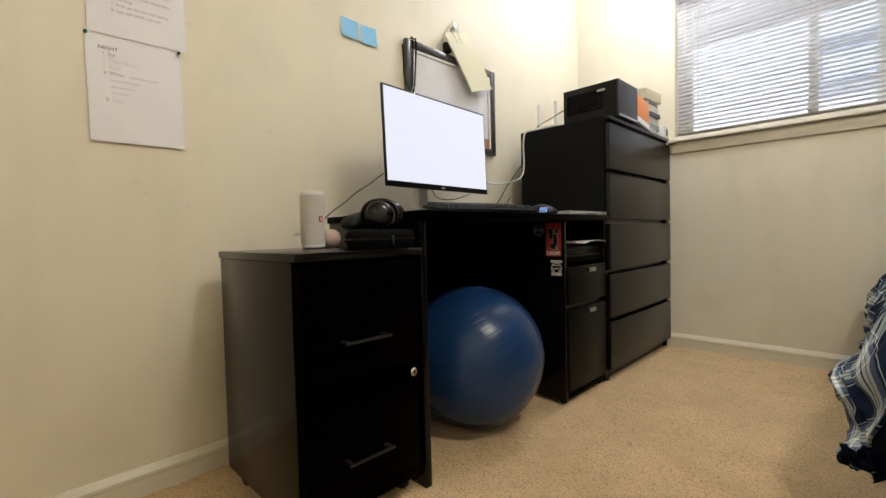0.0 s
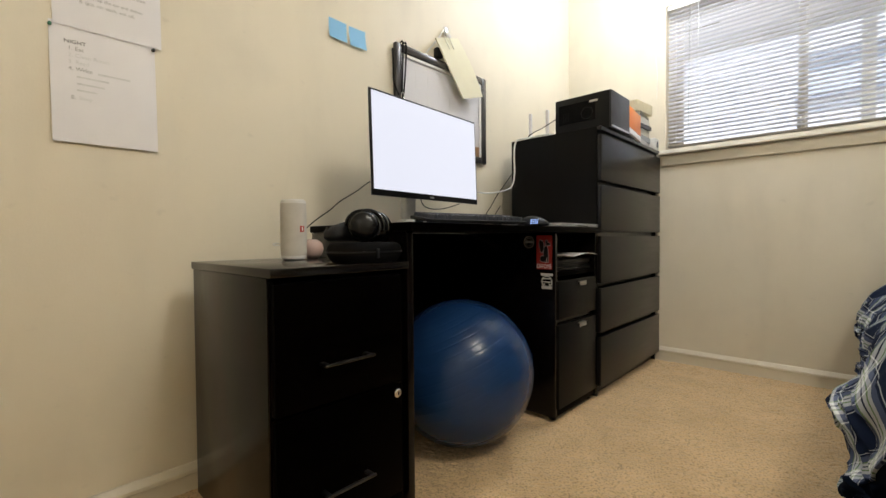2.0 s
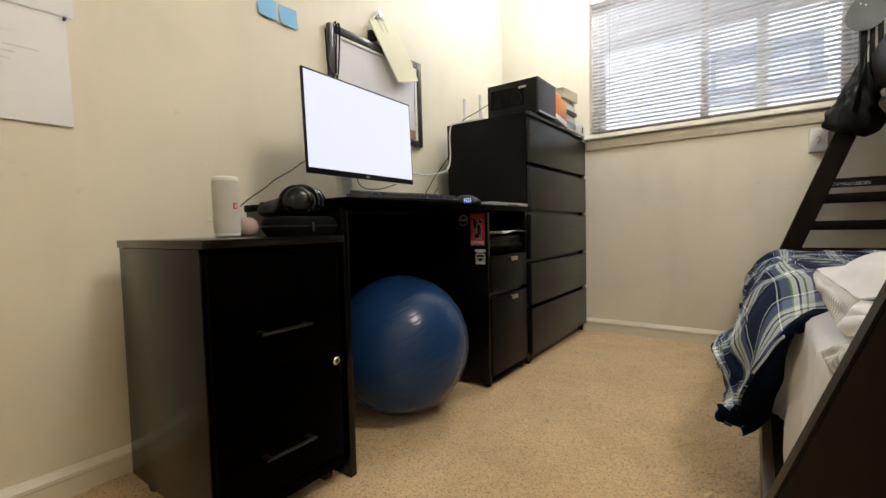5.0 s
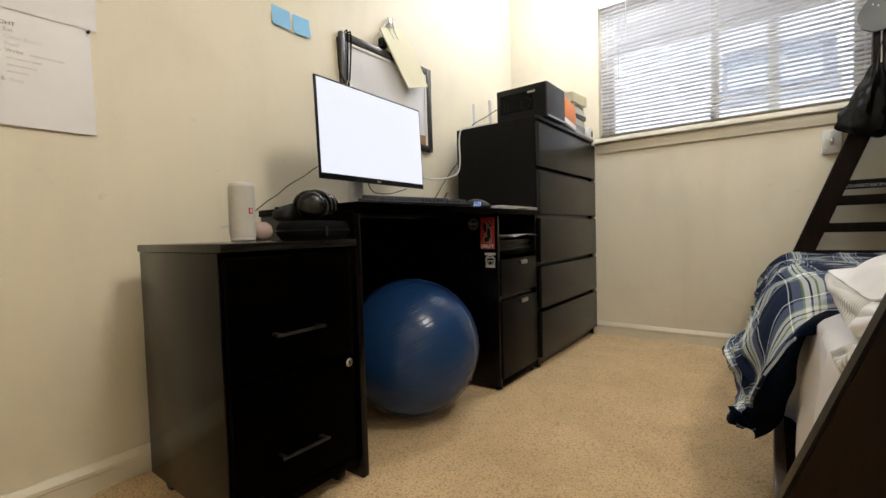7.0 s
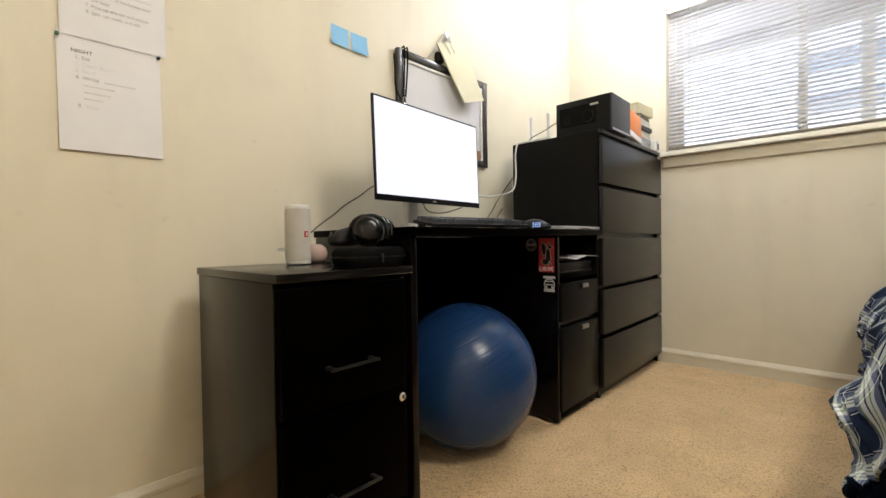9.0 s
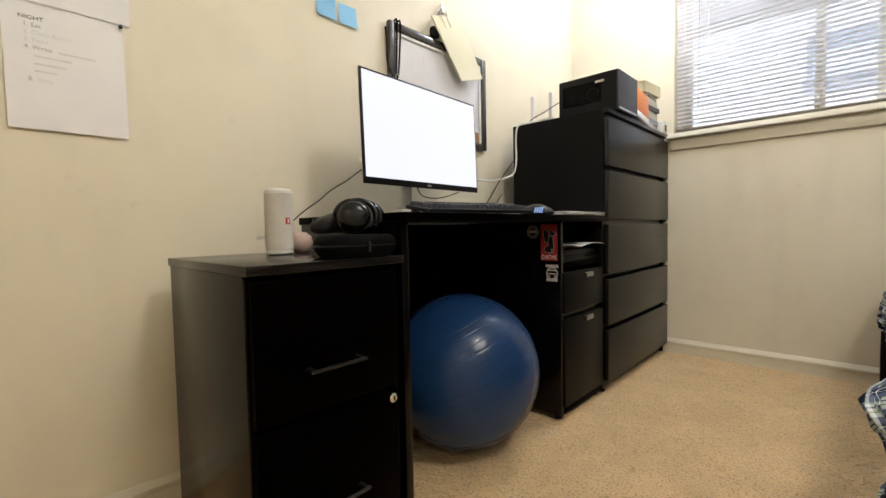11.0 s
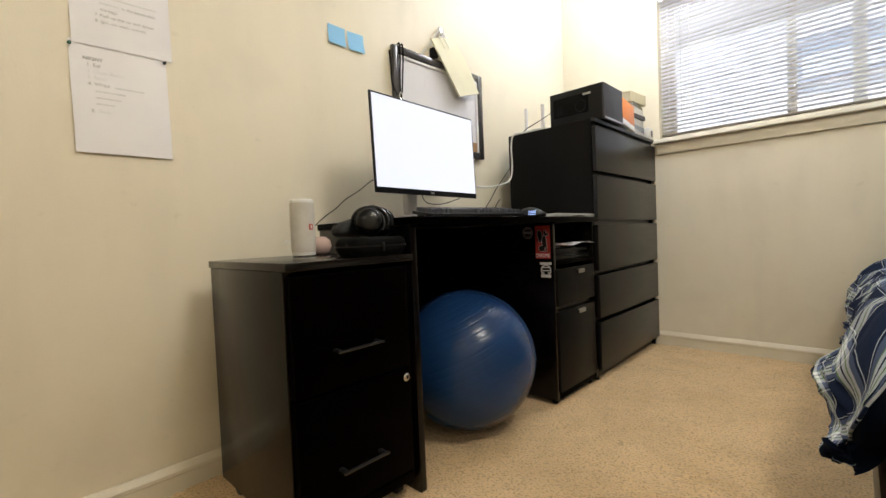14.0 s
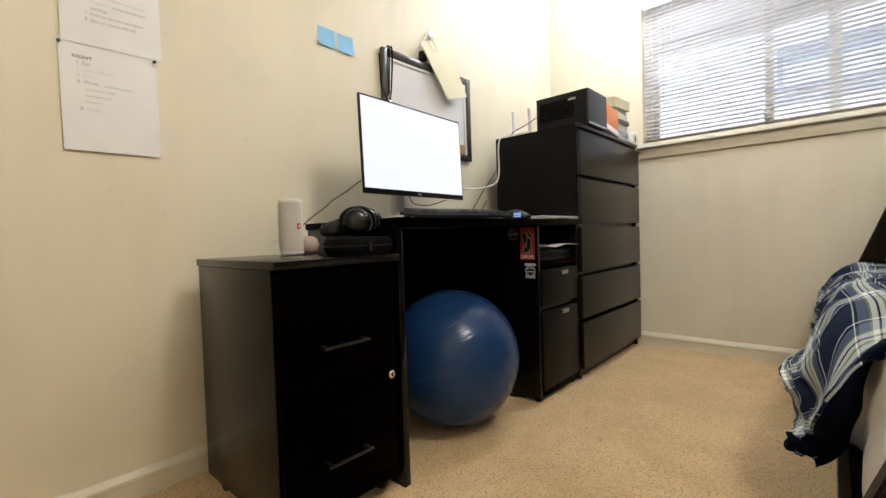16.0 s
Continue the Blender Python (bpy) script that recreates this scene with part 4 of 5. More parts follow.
def letters(text, size, m, material, parent, name="lettering", squeeze=1.0, extrude=0.0002):
    """Flat lettering in the built-in font as a mesh part; m places its baseline's start in the world."""
    cu = bpy.data.curves.new("text", "FONT")
    cu.body, cu.size, cu.extrude = text, size, extrude
    tmp = new("text", cu)
    me = bpy.data.meshes.new_from_object(tmp.evaluated_get(bpy.context.evaluated_depsgraph_get()))
    bpy.data.objects.remove(tmp)
    bm = bmesh.new()
    bm.from_mesh(me)
    bpy.data.meshes.remove(me)
    bmesh.ops.transform(bm, verts=bm.verts, matrix=m @ Matrix.Diagonal((squeeze, 1, 1, 1)))
    return part(name, bm, material, parent, smooth=0)


def on_west(y, z, x=0.0, tilt=0.0):
    """The pose of writing on the west wall: its line runs along +y."""
    return Matrix.Translation((x, y, z)) @ pose(0, 0, 0, 90, 0, 90) @ pose(0, 0, 0, 0, 0, tilt)


M_GREYW = surf("grey_print", (0.46, 0.46, 0.46), (0.38, 0.38, 0.38), scale=40, rough=0.6)
letters("STAYINGSTUBBORN", 0.021, Matrix.Translation((1.750, BY1 + 0.010, 0.832)) @ pose(0, 0, 0, 90, 0, 0), M_PAPER, STICK, squeeze=0.68)


# ---- on the west wall ----
def wall_paper(y0, y1, z0, z1, tilt, lift, label):
    """A sheet of paper on the wall, slightly bowed."""
    t = thing("paper_sheet", (0.002, (y0 + y1) / 2, z0), label, "paper", group="papers on the wall")
    c = Vector((0, (y0 + y1) / 2, z1))
    turn = Matrix.Translation(c) @ pose(0, 0, 0, tilt, 0, 0) @ Matrix.Translation(-c)

    def fn(u, v):
        p = turn @ Vector((0, y0 + (y1 - y0) * u, z0 + (z1 - z0) * v))
        p.x = 0.0022 + lift * (1 - v) ** 1.5 + 0.003 * math.sin(math.pi * v) * (0.5 + u * 0.5)
        return p
    part("sheet", sheet_mesh(fn, 8, 10, 0.0004), M_PAPER, t, smooth=1.0)
    return t, turn


def sheet_x(y, z, edges, lift):
    """How far the bowed sheet stands off the wall at a place on it."""
    y0, y1, z0, z1 = edges
    u, v = (y - y0) / (y1 - y0), (z - z0) / (z1 - z0)
    return 0.0022 + lift * (1 - v) ** 1.5 + 0.003 * math.sin(math.pi * v) * (0.5 + u * 0.5)


EDGES, LIFT = (0.361, 0.578, 0.972, 1.262), 0.006
low, turn = wall_paper(0.361, 0.578, 0.972, 1.262, 0.4, 0.006, "white printed night list pinned to the wall")


def line(text, y, z, size, material, parent, x=0.0095, squeeze=1.0):
    letters(text, size, turn @ on_west(y, z, sheet_x(y + 0.05, z, EDGES, LIFT) + 0.0007), material, parent, squeeze=squeeze)


def bars(rows, material, parent, x=0.0092):
    for y0, y1, z in rows:
        x = sheet_x((y0 + y1) / 2, z, EDGES, LIFT) + 0.0005
        bm = boxes((x, x + 0.0001, y0, y1, z - 0.0022, z + 0.0022))
        bmesh.ops.transform(bm, verts=bm.verts, matrix=turn)
        part("faded_line", bm, material, parent, smooth=0)


line("NIGHT", 0.388, 1.2145, 0.0125, M_INK, low, squeeze=1.1)
for k, (txt, ma) in enumerate((("1. Eat", M_GREYW), ("2. Clean Room", M_INKF), ("3. Read", M_INKF), ("4. Write", M_GREYW))):
    line(txt, 0.395, 1.1985 - 0.0165 * k, 0.0135, ma, low)
bars(((0.452, 0.52, 1.151), (0.41, 0.475, 1.135), (0.41, 0.465, 1.118), (0.41, 0.45, 1.102)), M_INKF, low, 0.0085)
line("8.", 0.398, 1.079, 0.0125, M_GREYW, low)
line("Sleep", 0.413, 1.079, 0.0125, M_INKF, low)
EDGES, LIFT = (0.366, 0.592, 1.254, 1.52), 0.003
top, turn = wall_paper(0.366, 0.592, 1.254, 1.52, 0.5, 0.003, "white printed list of chores pinned to the wall")
line("7. Pack up the car and deliver", 0.418, 1.335, 0.0112, M_GREYW, top, 0.0085)
line("8. (gas, car wash, and oil)", 0.418, 1.319, 0.0112, M_GREYW, top, 0.0085)
line("the bags", 0.430, 1.351, 0.0112, M_GREYW, top)
line("in the boxes then", 0.478, 1.367, 0.0112, M_GREYW, top)
bars(((0.430, 0.472, 1.371), (0.418, 0.56, 1.389)), M_INKF, top, 0.0080)


def push_pin(y, z, color, label):
    t = thing("push_pin", (0.004, y, z), label, "push pin", group="push pins")
    part("head", lathe([(0, 0), (0.0042, 0), (0.0044, 0.0015), (0.0024, 0.003), (0.0024, 0.007), (0.0038, 0.009), (0.0034, 0.0098), (0, 0.010)], (0.009, y, z), 16, pose(0, 0, 0, 0, 90, 0)), color, t)
    part("needle", tube([(0.0095, y, z), (0.0005, y, z)], 0.0006, 6, 1), M_STEEL, t)


push_pin(0.363, 1.246, surf("green_plastic", (0.01, 0.12, 0.06), scale=20, rough=0.35), "green plastic push pin in the wall")
push_pin(0.573, 1.247, M_BLACKP, "black plastic push pin in the wall")

M_BLUEN = surf("blue_note_paper", (0.27, 0.55, 0.82), (0.24, 0.52, 0.79), scale=14, rough=0.75)
for y0, z0, tilt in ((1.130, 1.472, 1.5), (1.217, 1.468, -1.2)):
    note = thing("sticky_note", (0.002, y0 + 0.038, z0), "pale blue sticky note stuck to the wall", "note", group="sticky notes")
    c = Vector((0, y0, z0 + 0.076))

    def note_fn(u, v):
        p = Vector((0, y0 + 0.077 * u, z0 + 0.074 * v))
        p = c + pose(0, 0, 0, -tilt, 0, 0) @ (p - c)
        p.x = 0.001 + 0.009 * (1 - v) ** 2
        return p
    part("paper", sheet_mesh(note_fn, 6, 8, 0.0003), M_BLUEN, note, smooth=1)


def whiteboard():
    y0, y1, z0, z1 = 1.434, 2.047, 1.110, 1.550
    t = thing("whiteboard", (0.01, 1.735, z0), "framed calendar whiteboard with bronze frame and faint notes", "whiteboard")
    frame_ma = surf("bronze_frame", (0.115, 0.108, 0.108), (0.075, 0.07, 0.07), scale=10, rough=0.25, metal=0.6, stretch=(1, 0.2, 1))
    w = 0.034
    for name, (a, b, c, d) in (("frame_side", (y0, y0 + w, z0, z1)), ("frame_side", (y1 - w, y1, z0, z1)), ("frame_rail", (y0 + w + 0.0005, y1 - w - 0.0005, z1 - w, z1)), ("frame_rail", (y0 + w + 0.0005, y1 - w - 0.0005, z0, z0 + w))):
        part(name, boxes((0.001, 0.024, a, b, c, d), bevel=0.006), frame_ma, t)
    part("inner_lip", boxes((0.012, 0.017, y0 + w + 0.001, y0 + w + 0.014, z0 + w + 0.001, z1 - w - 0.001), (0.012, 0.017, y1 - w - 0.014, y1 - w - 0.001, z0 + w + 0.001, z1 - w - 0.001), (0.012, 0.017, y0 + w + 0.0145, y1 - w - 0.0145, z1 - w - 0.014, z1 - w - 0.001), bevel=0.001), M_WHITE, t)
    panel = surf("whiteboard_enamel", (0.72, 0.71, 0.74), (0.68, 0.67, 0.70), scale=4, rough=0.18)
    board = part("panel", boxes((0.002, 0.010, y0 + w + 0.0005, y1 - w - 0.0005, z0 + w + 0.0005, z1 - w - 0.0005)), panel, t)
    part("cork_strip", boxes((0.0105, 0.013, y0 + w + 0.016, y1 - w - 0.016, z0 + w + 0.001, z0 + w + 0.05)), surf("cork", (0.36, 0.22, 0.11), (0.28, 0.16, 0.08), scale=90, rough=0.9, bump=0.5), t)
    bm = bmesh.new()
    for k in range(1, 7):
        y = y0 + w + 0.016 + k * (y1 - y0 - 2 * w - 0.032) / 7
        box(bm, 0.0102, 0.0105, y - 0.0006, y + 0.0006, z0 + 0.1, z1 - w - 0.05)
    for k in range(6):
        z = z0 + 0.1 + k * 0.052
        box(bm, 0.0106, 0.0108, y0 + w + 0.016, y1 - w - 0.016, z - 0.0006, z + 0.0006)
    part("calendar_grid", bm, M_INKF, board, smooth=0)
    rng = random.Random(5)
    for k in range(26):
        bm = bmesh.new()
        y, z, n = rng.uniform(y0 + 0.07, y1 - 0.14), z0 + 0.115 + 0.052 * rng.randrange(6), rng.uniform(0.01, 0.04)
        box(bm, 0.0109, 0.0111, y, y + n, z + 0.01, z + 0.0125)
        part("faint_note", bm, M_INKF, board, smooth=0)


whiteboard()


def lanyard():
    t = thing("lanyard", (0.02, 1.475, 1.4), "black lanyard with a metal clasp hung on the whiteboard's corner", "lanyard")
    for dy in (-0.006, 0.012):
        part("strap", tube([(0.010, 1.474 + dy, 1.556), (0.026, 1.474 + dy, 1.555), (0.030, 1.472 + dy, 1.50), (0.029, 1.466 + dy * 0.7, 1.38), (0.028, 1.462 + dy * 0.3, 1.30)], 0.0042, 8, 8, None, 0.35), M_CLOTHB, t)
    part("side_strap", tube([(0.012, 1.424, 1.52), (0.020, 1.421, 1.45), (0.020, 1.424, 1.38), (0.026, 1.445, 1.33)], 0.004, 8, 8, None, 0.4), M_CLOTHB, t)
    part("clasp", tube([(0.030, 1.462, 1.345), (0.034, 1.468, 1.335), (0.034, 1.466, 1.318), (0.030, 1.458, 1.318), (0.030, 1.456, 1.332), (0.030, 1.462, 1.345)], 0.002, 8), M_CHROME, t)


lanyard()


def hook_and_pad():
    h = thing("wall_hook", (0.01, 1.735, 1.62), "bent white wire hook on the wall above the whiteboard", "hook")
    part("wire", tube([(0.006, 1.612, 1.545), (0.010, 1.640, 1.580), (0.014, 1.690, 1.640), (0.016, 1.735, 1.700), (0.016, 1.748, 1.712), (0.020, 1.762, 1.690), (0.036, 1.790, 1.620)], 0.0055, 8, 6, None, 0.5), M_WHITE, h)
    part("grip", boxes((0.004, 0.02, 1.736, 1.766, 1.672, 1.718), bevel=0.006), M_CHROME, h, "shiny metal hook head")
    part("jaw", boxes((0.005, 0.034, 1.672, 1.712, 1.555, 1.60), bevel=0.008), M_BLACKP, h)
    t = thing("notepad", (0.05, 1.82, 1.5), "yellow lined notepad hanging askew from the hook", "notepad")
    a, b, c = Vector((0.036, 1.652, 1.628)), Vector((0.036, 1.802, 1.672)), Vector((0.052, 1.822, 1.392))
    ex, ey = (b - a), (c - a)

    def fn(u, v):
        p = a + ex * u + ey * v
        p.x += 0.012 * math.sin(math.pi * v) * u
        return p
    part("block", sheet_mesh(fn, 8, 12, 0.007), surf("yellow_paper", (0.80, 0.77, 0.58), (0.78, 0.74, 0.55), scale=10, rough=0.7), t, smooth=1)
    for k in (0.35, 0.55):
        p = a + ex * k + ey * 0.02
        q = p + ey * 0.16
        part("clip_wire", tube([(p.x + 0.011, p.y - 0.01, p.z + 0.012), (q.x + 0.011, q.y, q.z)], 0.0016, 6, 1), M_CHROME, t)


hook_and_pad()


# ---- on the filing cabinet ----
def speaker():
    cx, cy, z = 0.262, 0.842, 0.6725
    t = thing("portable_speaker", (cx, cy, z), "white fabric cylindrical portable speaker standing upright", "speaker")
    cloth_ma = surf("speaker_fabric", (0.60, 0.57, 0.52), (0.55, 0.52, 0.47), scale=40, rough=0.9, bump=0.6, bscale=700)
    part("grille", lathe([(0.0325, 0.012), (0.0345, 0.014), (0.0352, 0.09), (0.0345, 0.156), (0.0325, 0.158)], (cx, cy, z), 40), cloth_ma, t)
    part("bottom_cap", lathe([(0, 0), (0.026, 0), (0.0335, 0.004), (0.034, 0.0125), (0, 0.0126)], (cx, cy, z), 40), M_WHITE, t)
    part("top_cap", lathe([(0, 0.1575), (0.034, 0.1575), (0.0335, 0.164), (0.029, 0.1685), (0.02, 0.167), (0, 0.166)], (cx, cy, z), 40), M_WHITE, t)
    red = surf("red_badge", (0.48, 0.03, 0.02), scale=20, rough=0.4)
    way = Vector((0.985, 0.17, 0)).normalized()
    side = Vector((-way.y, way.x, 0))
    bm = boxes((-0.006, 0.006, -0.001, 0.002, -0.0085, 0.0085), bevel=0.0006)
    m = Matrix.Translation(Vector((cx, cy, z + 0.086)) + way * 0.0352) @ Matrix(((*side, 0), (*way, 0), (0, 0, 1, 0), (0, 0, 0, 1))).transposed()
    bmesh.ops.transform(bm, verts=bm.verts, matrix=m)
    badge = part("badge", bm, red, t, "red badge with a pale mark")
    bm = boxes((-0.002, 0.002, 0.0021, 0.0026, -0.005, 0.005))
    bmesh.ops.transform(bm, verts=bm.verts, matrix=m)
    part("mark", bm, M_WHITE, badge)
    part("cord_loop", tube([(cx - 0.028, cy - 0.022, z + 0.045), (cx - 0.04, cy - 0.035, z + 0.047), (cx - 0.036, cy - 0.042, z + 0.042), (cx - 0.026, cy - 0.026, z + 0.040)], 0.0016, 6), M_WHITE, t)
    part("rear_strip", boxes((cx - 0.034, cx - 0.026, cy - 0.024, cy - 0.018, z + 0.02, z + 0.15), bevel=0.002), M_WHITE, t)


speaker()


def pink_jar():
    t = thing("pink_ornament", (0.222, 0.922, 0.6725), "small glossy pink rounded ornament behind the speaker", "ornament")
    part("belly", lathe([(0, 0), (0.016, 0.0), (0.028, 0.010), (0.034, 0.027), (0.030, 0.045), (0.016, 0.056), (0, 0.058)], (0.222, 0.922, 0.6725), 28), surf("pink_glaze", (0.60, 0.44, 0.40), (0.55, 0.40, 0.36), scale=12, rough=0.18), t, smooth=1.2)


pink_jar()


def zip_case():
    at, sx, sy = Vector((0.508, 0.905, 0.6727)), 0.060, 0.097
    t = thing("zip_case", at, "black zipped hard case lying on the filing cabinet", "case")
    k = 8
    low_ = [(0, 0)] + [(0.86 + 0.14 * math.sin(math.pi / 2 * i / k), 0.023 * i / k) for i in range(k + 1)] + [(0, 0.023)]
    up_ = [(0, 0.027)] + [(0.80 + 0.2 * math.cos(math.pi / 2 * i / k), 0.027 + 0.022 * math.sin(math.pi / 2 * i / k)) for i in range(k + 1)] + [(0, 0.049)]
    zip_ = [(0.985, 0.0228), (1.012, 0.0228), (1.012, 0.0272), (0.985, 0.0272)]
    for name, prof, ma in (("lower_shell", low_, M_CLOTHB), ("upper_shell", up_, M_CLOTHB), ("zip", zip_, M_BLACKP)):
        bm = lathe(prof, (0, 0, 0), 56)
        for v in bm.verts:
            rr = math.hypot(v.co.x, v.co.y)
            if rr > 1e-6:
                a = math.atan2(v.co.y, v.co.x)
                g = (abs(math.cos(a)) ** 3 + abs(math.sin(a)) ** 3) ** (-1 / 3)
                v.co.x, v.co.y = v.co.x * g, v.co.y * g
        bmesh.ops.transform(bm, verts=bm.verts, matrix=Matrix.Translation(at) @ Matrix.Diagonal((sx, sy, 1, 1)))
        part(name, bm, ma, t, smooth=1.0)
    part("zip_pull", boxes((0.5695, 0.5735, 0.892, 0.899, 0.683, 0.706), bevel=0.001), M_DARKSTEEL, t)


zip_case()


def headphones():
    t = thing("headphones", (0.49, 0.91, 0.722), "black over-ear headphones lying on the zipped case", "headphones")
    way = Vector((0.84, -0.52, 0.16)).normalized()
    rot = way.to_track_quat("Z", "Y").to_matrix().to_4x4()
    matt = surf("soft_black_plastic", (0.002, 0.002, 0.0022), (0.0035, 0.0035, 0.004), scale=25, spec=0.35, rough=0.24, bump=0.05, bscale=800)
    first = Vector((0.512, 0.898, 0.7635))
    for c in (first, first + Vector((-0.034, 0.070, -0.003))):
        cup = part("ear_cup", lathe([(0, 0.016), (0.018, 0.0155), (0.029, 0.012), (0.036, 0.004), (0.037, -0.004), (0, -0.004)], c, 36, rot), matt, t)
        part("ring", lathe([(0.0372, 0.003), (0.0390, 0.002), (0.0390, -0.003), (0.0372, -0.004)], c, 36, rot), M_BLACKG, cup)
        part("ear_pad", lathe([(0.018, -0.005), (0.034, -0.005), (0.0405, -0.011), (0.039, -0.020), (0.028, -0.025), (0.018, -0.020)], c, 36, rot), M_CLOTHB, cup)
    side = way.cross(Vector((0, 0, 1))).normalized()
    up = side.cross(way)

    def arc(depth, r, a0, a1, squash=1.0):
        return [first - way * depth + (math.cos(radians(a)) * -side * squash + math.sin(radians(a)) * up) * r for a in range(a0, a1 + 1, 10)]
    step_ = Vector((-0.034, 0.070, -0.003))
    for q in (0.30, 0.48, 0.66, 0.84):
        part("band_rib", tube([p_ + step_ * q for p_ in arc(0.004, 0.043 - 0.005 * q, -15, 175)], 0.0052, 8, 3), matt if q in (0.30, 0.66) else M_CLOTHB, t)
    part("headband", tube(arc(0.030, 0.043, -10, 170), 0.0075, 10, 3, None, 0.6), matt, t)
    part("band_cushion", tube(arc(0.042, 0.041, -20, 150), 0.0065, 10, 3, None, 0.7), M_CLOTHB, t)
    part("slider", tube(arc(0.018, 0.0415, -30, 70), 0.004, 8, 3, None, 0.6), M_DARKSTEEL, t)


headphones()


def pouch():
    t = thing("soft_pouch", (0.43, 0.89, 0.7222), "dark slate soft pouch slumped on the zipped case", "pouch")
    bm = soft_block(0.402, 0.462, 0.842, 0.945, 0.7225, 0.772, 0.020, 0.008, 9)
    for v in bm.verts:
        v.co.z -= 0.30 * max(0.0, 0.895 - v.co.y) * (v.co.z - 0.7225) / 0.05
    part("pouch_body", bm, surf("slate_fabric", (0.010, 0.011, 0.014), (0.006, 0.0065, 0.008), scale=30, rough=0.7, bump=0.4, bscale=500), t, smooth=1.5)
    part("toggle", lathe([(0, -0.005), (0.005, -0.005), (0.006, 0.0), (0.005, 0.005), (0, 0.005)], (0.425, 0.850, 0.757), 14), M_BLACKG, t)


pouch()


# ---- on the desk ----
def keyboard():
    t = thing("keyboard", (0.455, 1.40, 0.773), "black full-size mechanical keyboard", "keyboard")
    ma = Matrix.Translation((0.452, 1.392, 0.7745)) @ pose(0, 0, 0, 0, 0, -11) @ pose(0, 0, 0, 0, 8, 0) @ Matrix.Diagonal((0.95, 0.93, 1.15, 1))
    lift = Matrix.Translation((0, 0, 0.0098))

    def put(name, bm, mat_, par, label=""):
        bmesh.ops.transform(bm, verts=bm.verts, matrix=ma @ lift)
        return part(name, bm, mat_, par, label)
    deck = put("deck", boxes((-0.068, 0.068, -0.222, 0.222, 0.0, 0.010), bevel=0.003), M_BLACKP, t)
    me = None
    capm = surf("key_plastic", (0.030, 0.032, 0.042), (0.040, 0.042, 0.053), scale=40, rough=0.5)

    def key_mesh(w):
        bm = bmesh.new()
        a = [bm.verts.new((x * 0.0084, y * (w / 2 - 0.0011), 0)) for x, y in ((-1, -1), (1, -1), (1, 1), (-1, 1))]
        b = [bm.verts.new((x * 0.0060, y * (w / 2 - 0.0036), 0.0105)) for x, y in ((-1, -1), (1, -1), (1, 1), (-1, 1))]
        for k in range(4):
            bm.faces.new((a[k], a[(k + 1) % 4], b[(k + 1) % 4], b[k]))
        bm.faces.new(b)
        bm.faces.new(a[::-1])
        finish(bm, 0)
        m_ = bpy.data.meshes.new("key")
        bm.to_mesh(m_)
        bm.free()
        m_.materials.append(capm)
        return m_
    small, wide, space = key_mesh(0.019), key_mesh(0.034), key_mesh(0.118)
    base = ORIGIN[t.name]
    rows = [-0.052, -0.0295, -0.0105, 0.0085, 0.0275, 0.0465]
    for r, x in enumerate(rows):
        y = -0.212
        while y < 0.205:
            m_, w = small, 0.019
            if r in (2, 3, 4) and y < -0.2:
                m_, w = wide, 0.034
            if r == 5 and -0.14 < y < -0.12:
                m_, w = space, 0.118
            if (0.072 < y + w / 2 < 0.080 or 0.135 < y + w / 2 < 0.143) and w < 0.03:
                y += 0.006
            ob = new("key", m_)
            ob.parent = t
            ob.matrix_basis = Matrix.Translation(-base) @ ma @ lift @ Matrix.Translation((x, y + w / 2, 0.0105))
            y += w + 0.0003
    for y in (-0.19, 0.19):
        put("foot", boxes((-0.064, -0.05, y - 0.012, y + 0.012, -0.012, -0.0002)), M_BLACKP, t)


keyboard()


def mouse():
    c = Vector((0.505, 1.712, 0.7735))
    t = thing("mouse", c, "black gaming mouse with blue-lit thumb keys", "mouse")
    bm = bmesh.new()
    bmesh.ops.create_uvsphere(bm, u_segments=32, v_segments=16, radius=1)
    for v in bm.verts:
        x, y, z = v.co
        s = 1 - 0.25 * max(0, -x)
        v.co = Vector((0.062 * x, 0.038 * y * s, max(z, -0.25) * 0.034 * (1 - 0.25 * (x + 0.25) ** 2) + 0.0085))
    rot = pose(0, 0, 0, 0, 0, 12)
    bmesh.ops.transform(bm, verts=bm.verts, matrix=Matrix.Translation(c) @ rot)
    part("shell", bm, M_BLACKP, t, smooth=1.2)
    lit = surf("lit_key", (0.5, 0.6, 0.9), scale=10, rough=0.4, emit=((0.30, 0.48, 1.0), 1.3))
    for i in range(4):
        for j in range(3):
            bm = boxes((-0.0017, 0.0017, -0.0012, 0.0012, -0.0015, 0.0015), bevel=0.0004, seg=1)
            m = Matrix.Translation(c) @ rot @ Matrix.Translation((0.004 + 0.0085 * i, -0.0388 + 0.0035 * j - 0.001 * abs(i - 1.5), 0.011 + 0.0068 * j)) @ pose(0, 0, 0, -24, 0, 4)
            bmesh.ops.transform(bm, verts=bm.verts, matrix=m)
            part("thumb_key", bm, lit, t, "blue-lit thumb key")
    part("cord", tube([c + Vector((-0.06, -0.005, 0.008)), c + Vector((-0.1, -0.02, 0.004)), c + Vector((-0.2, -0.02, 0.004)), c + Vector((-0.34, 0.05, 0.004))], 0.002, 6), M_BLACKP, t)


mouse()


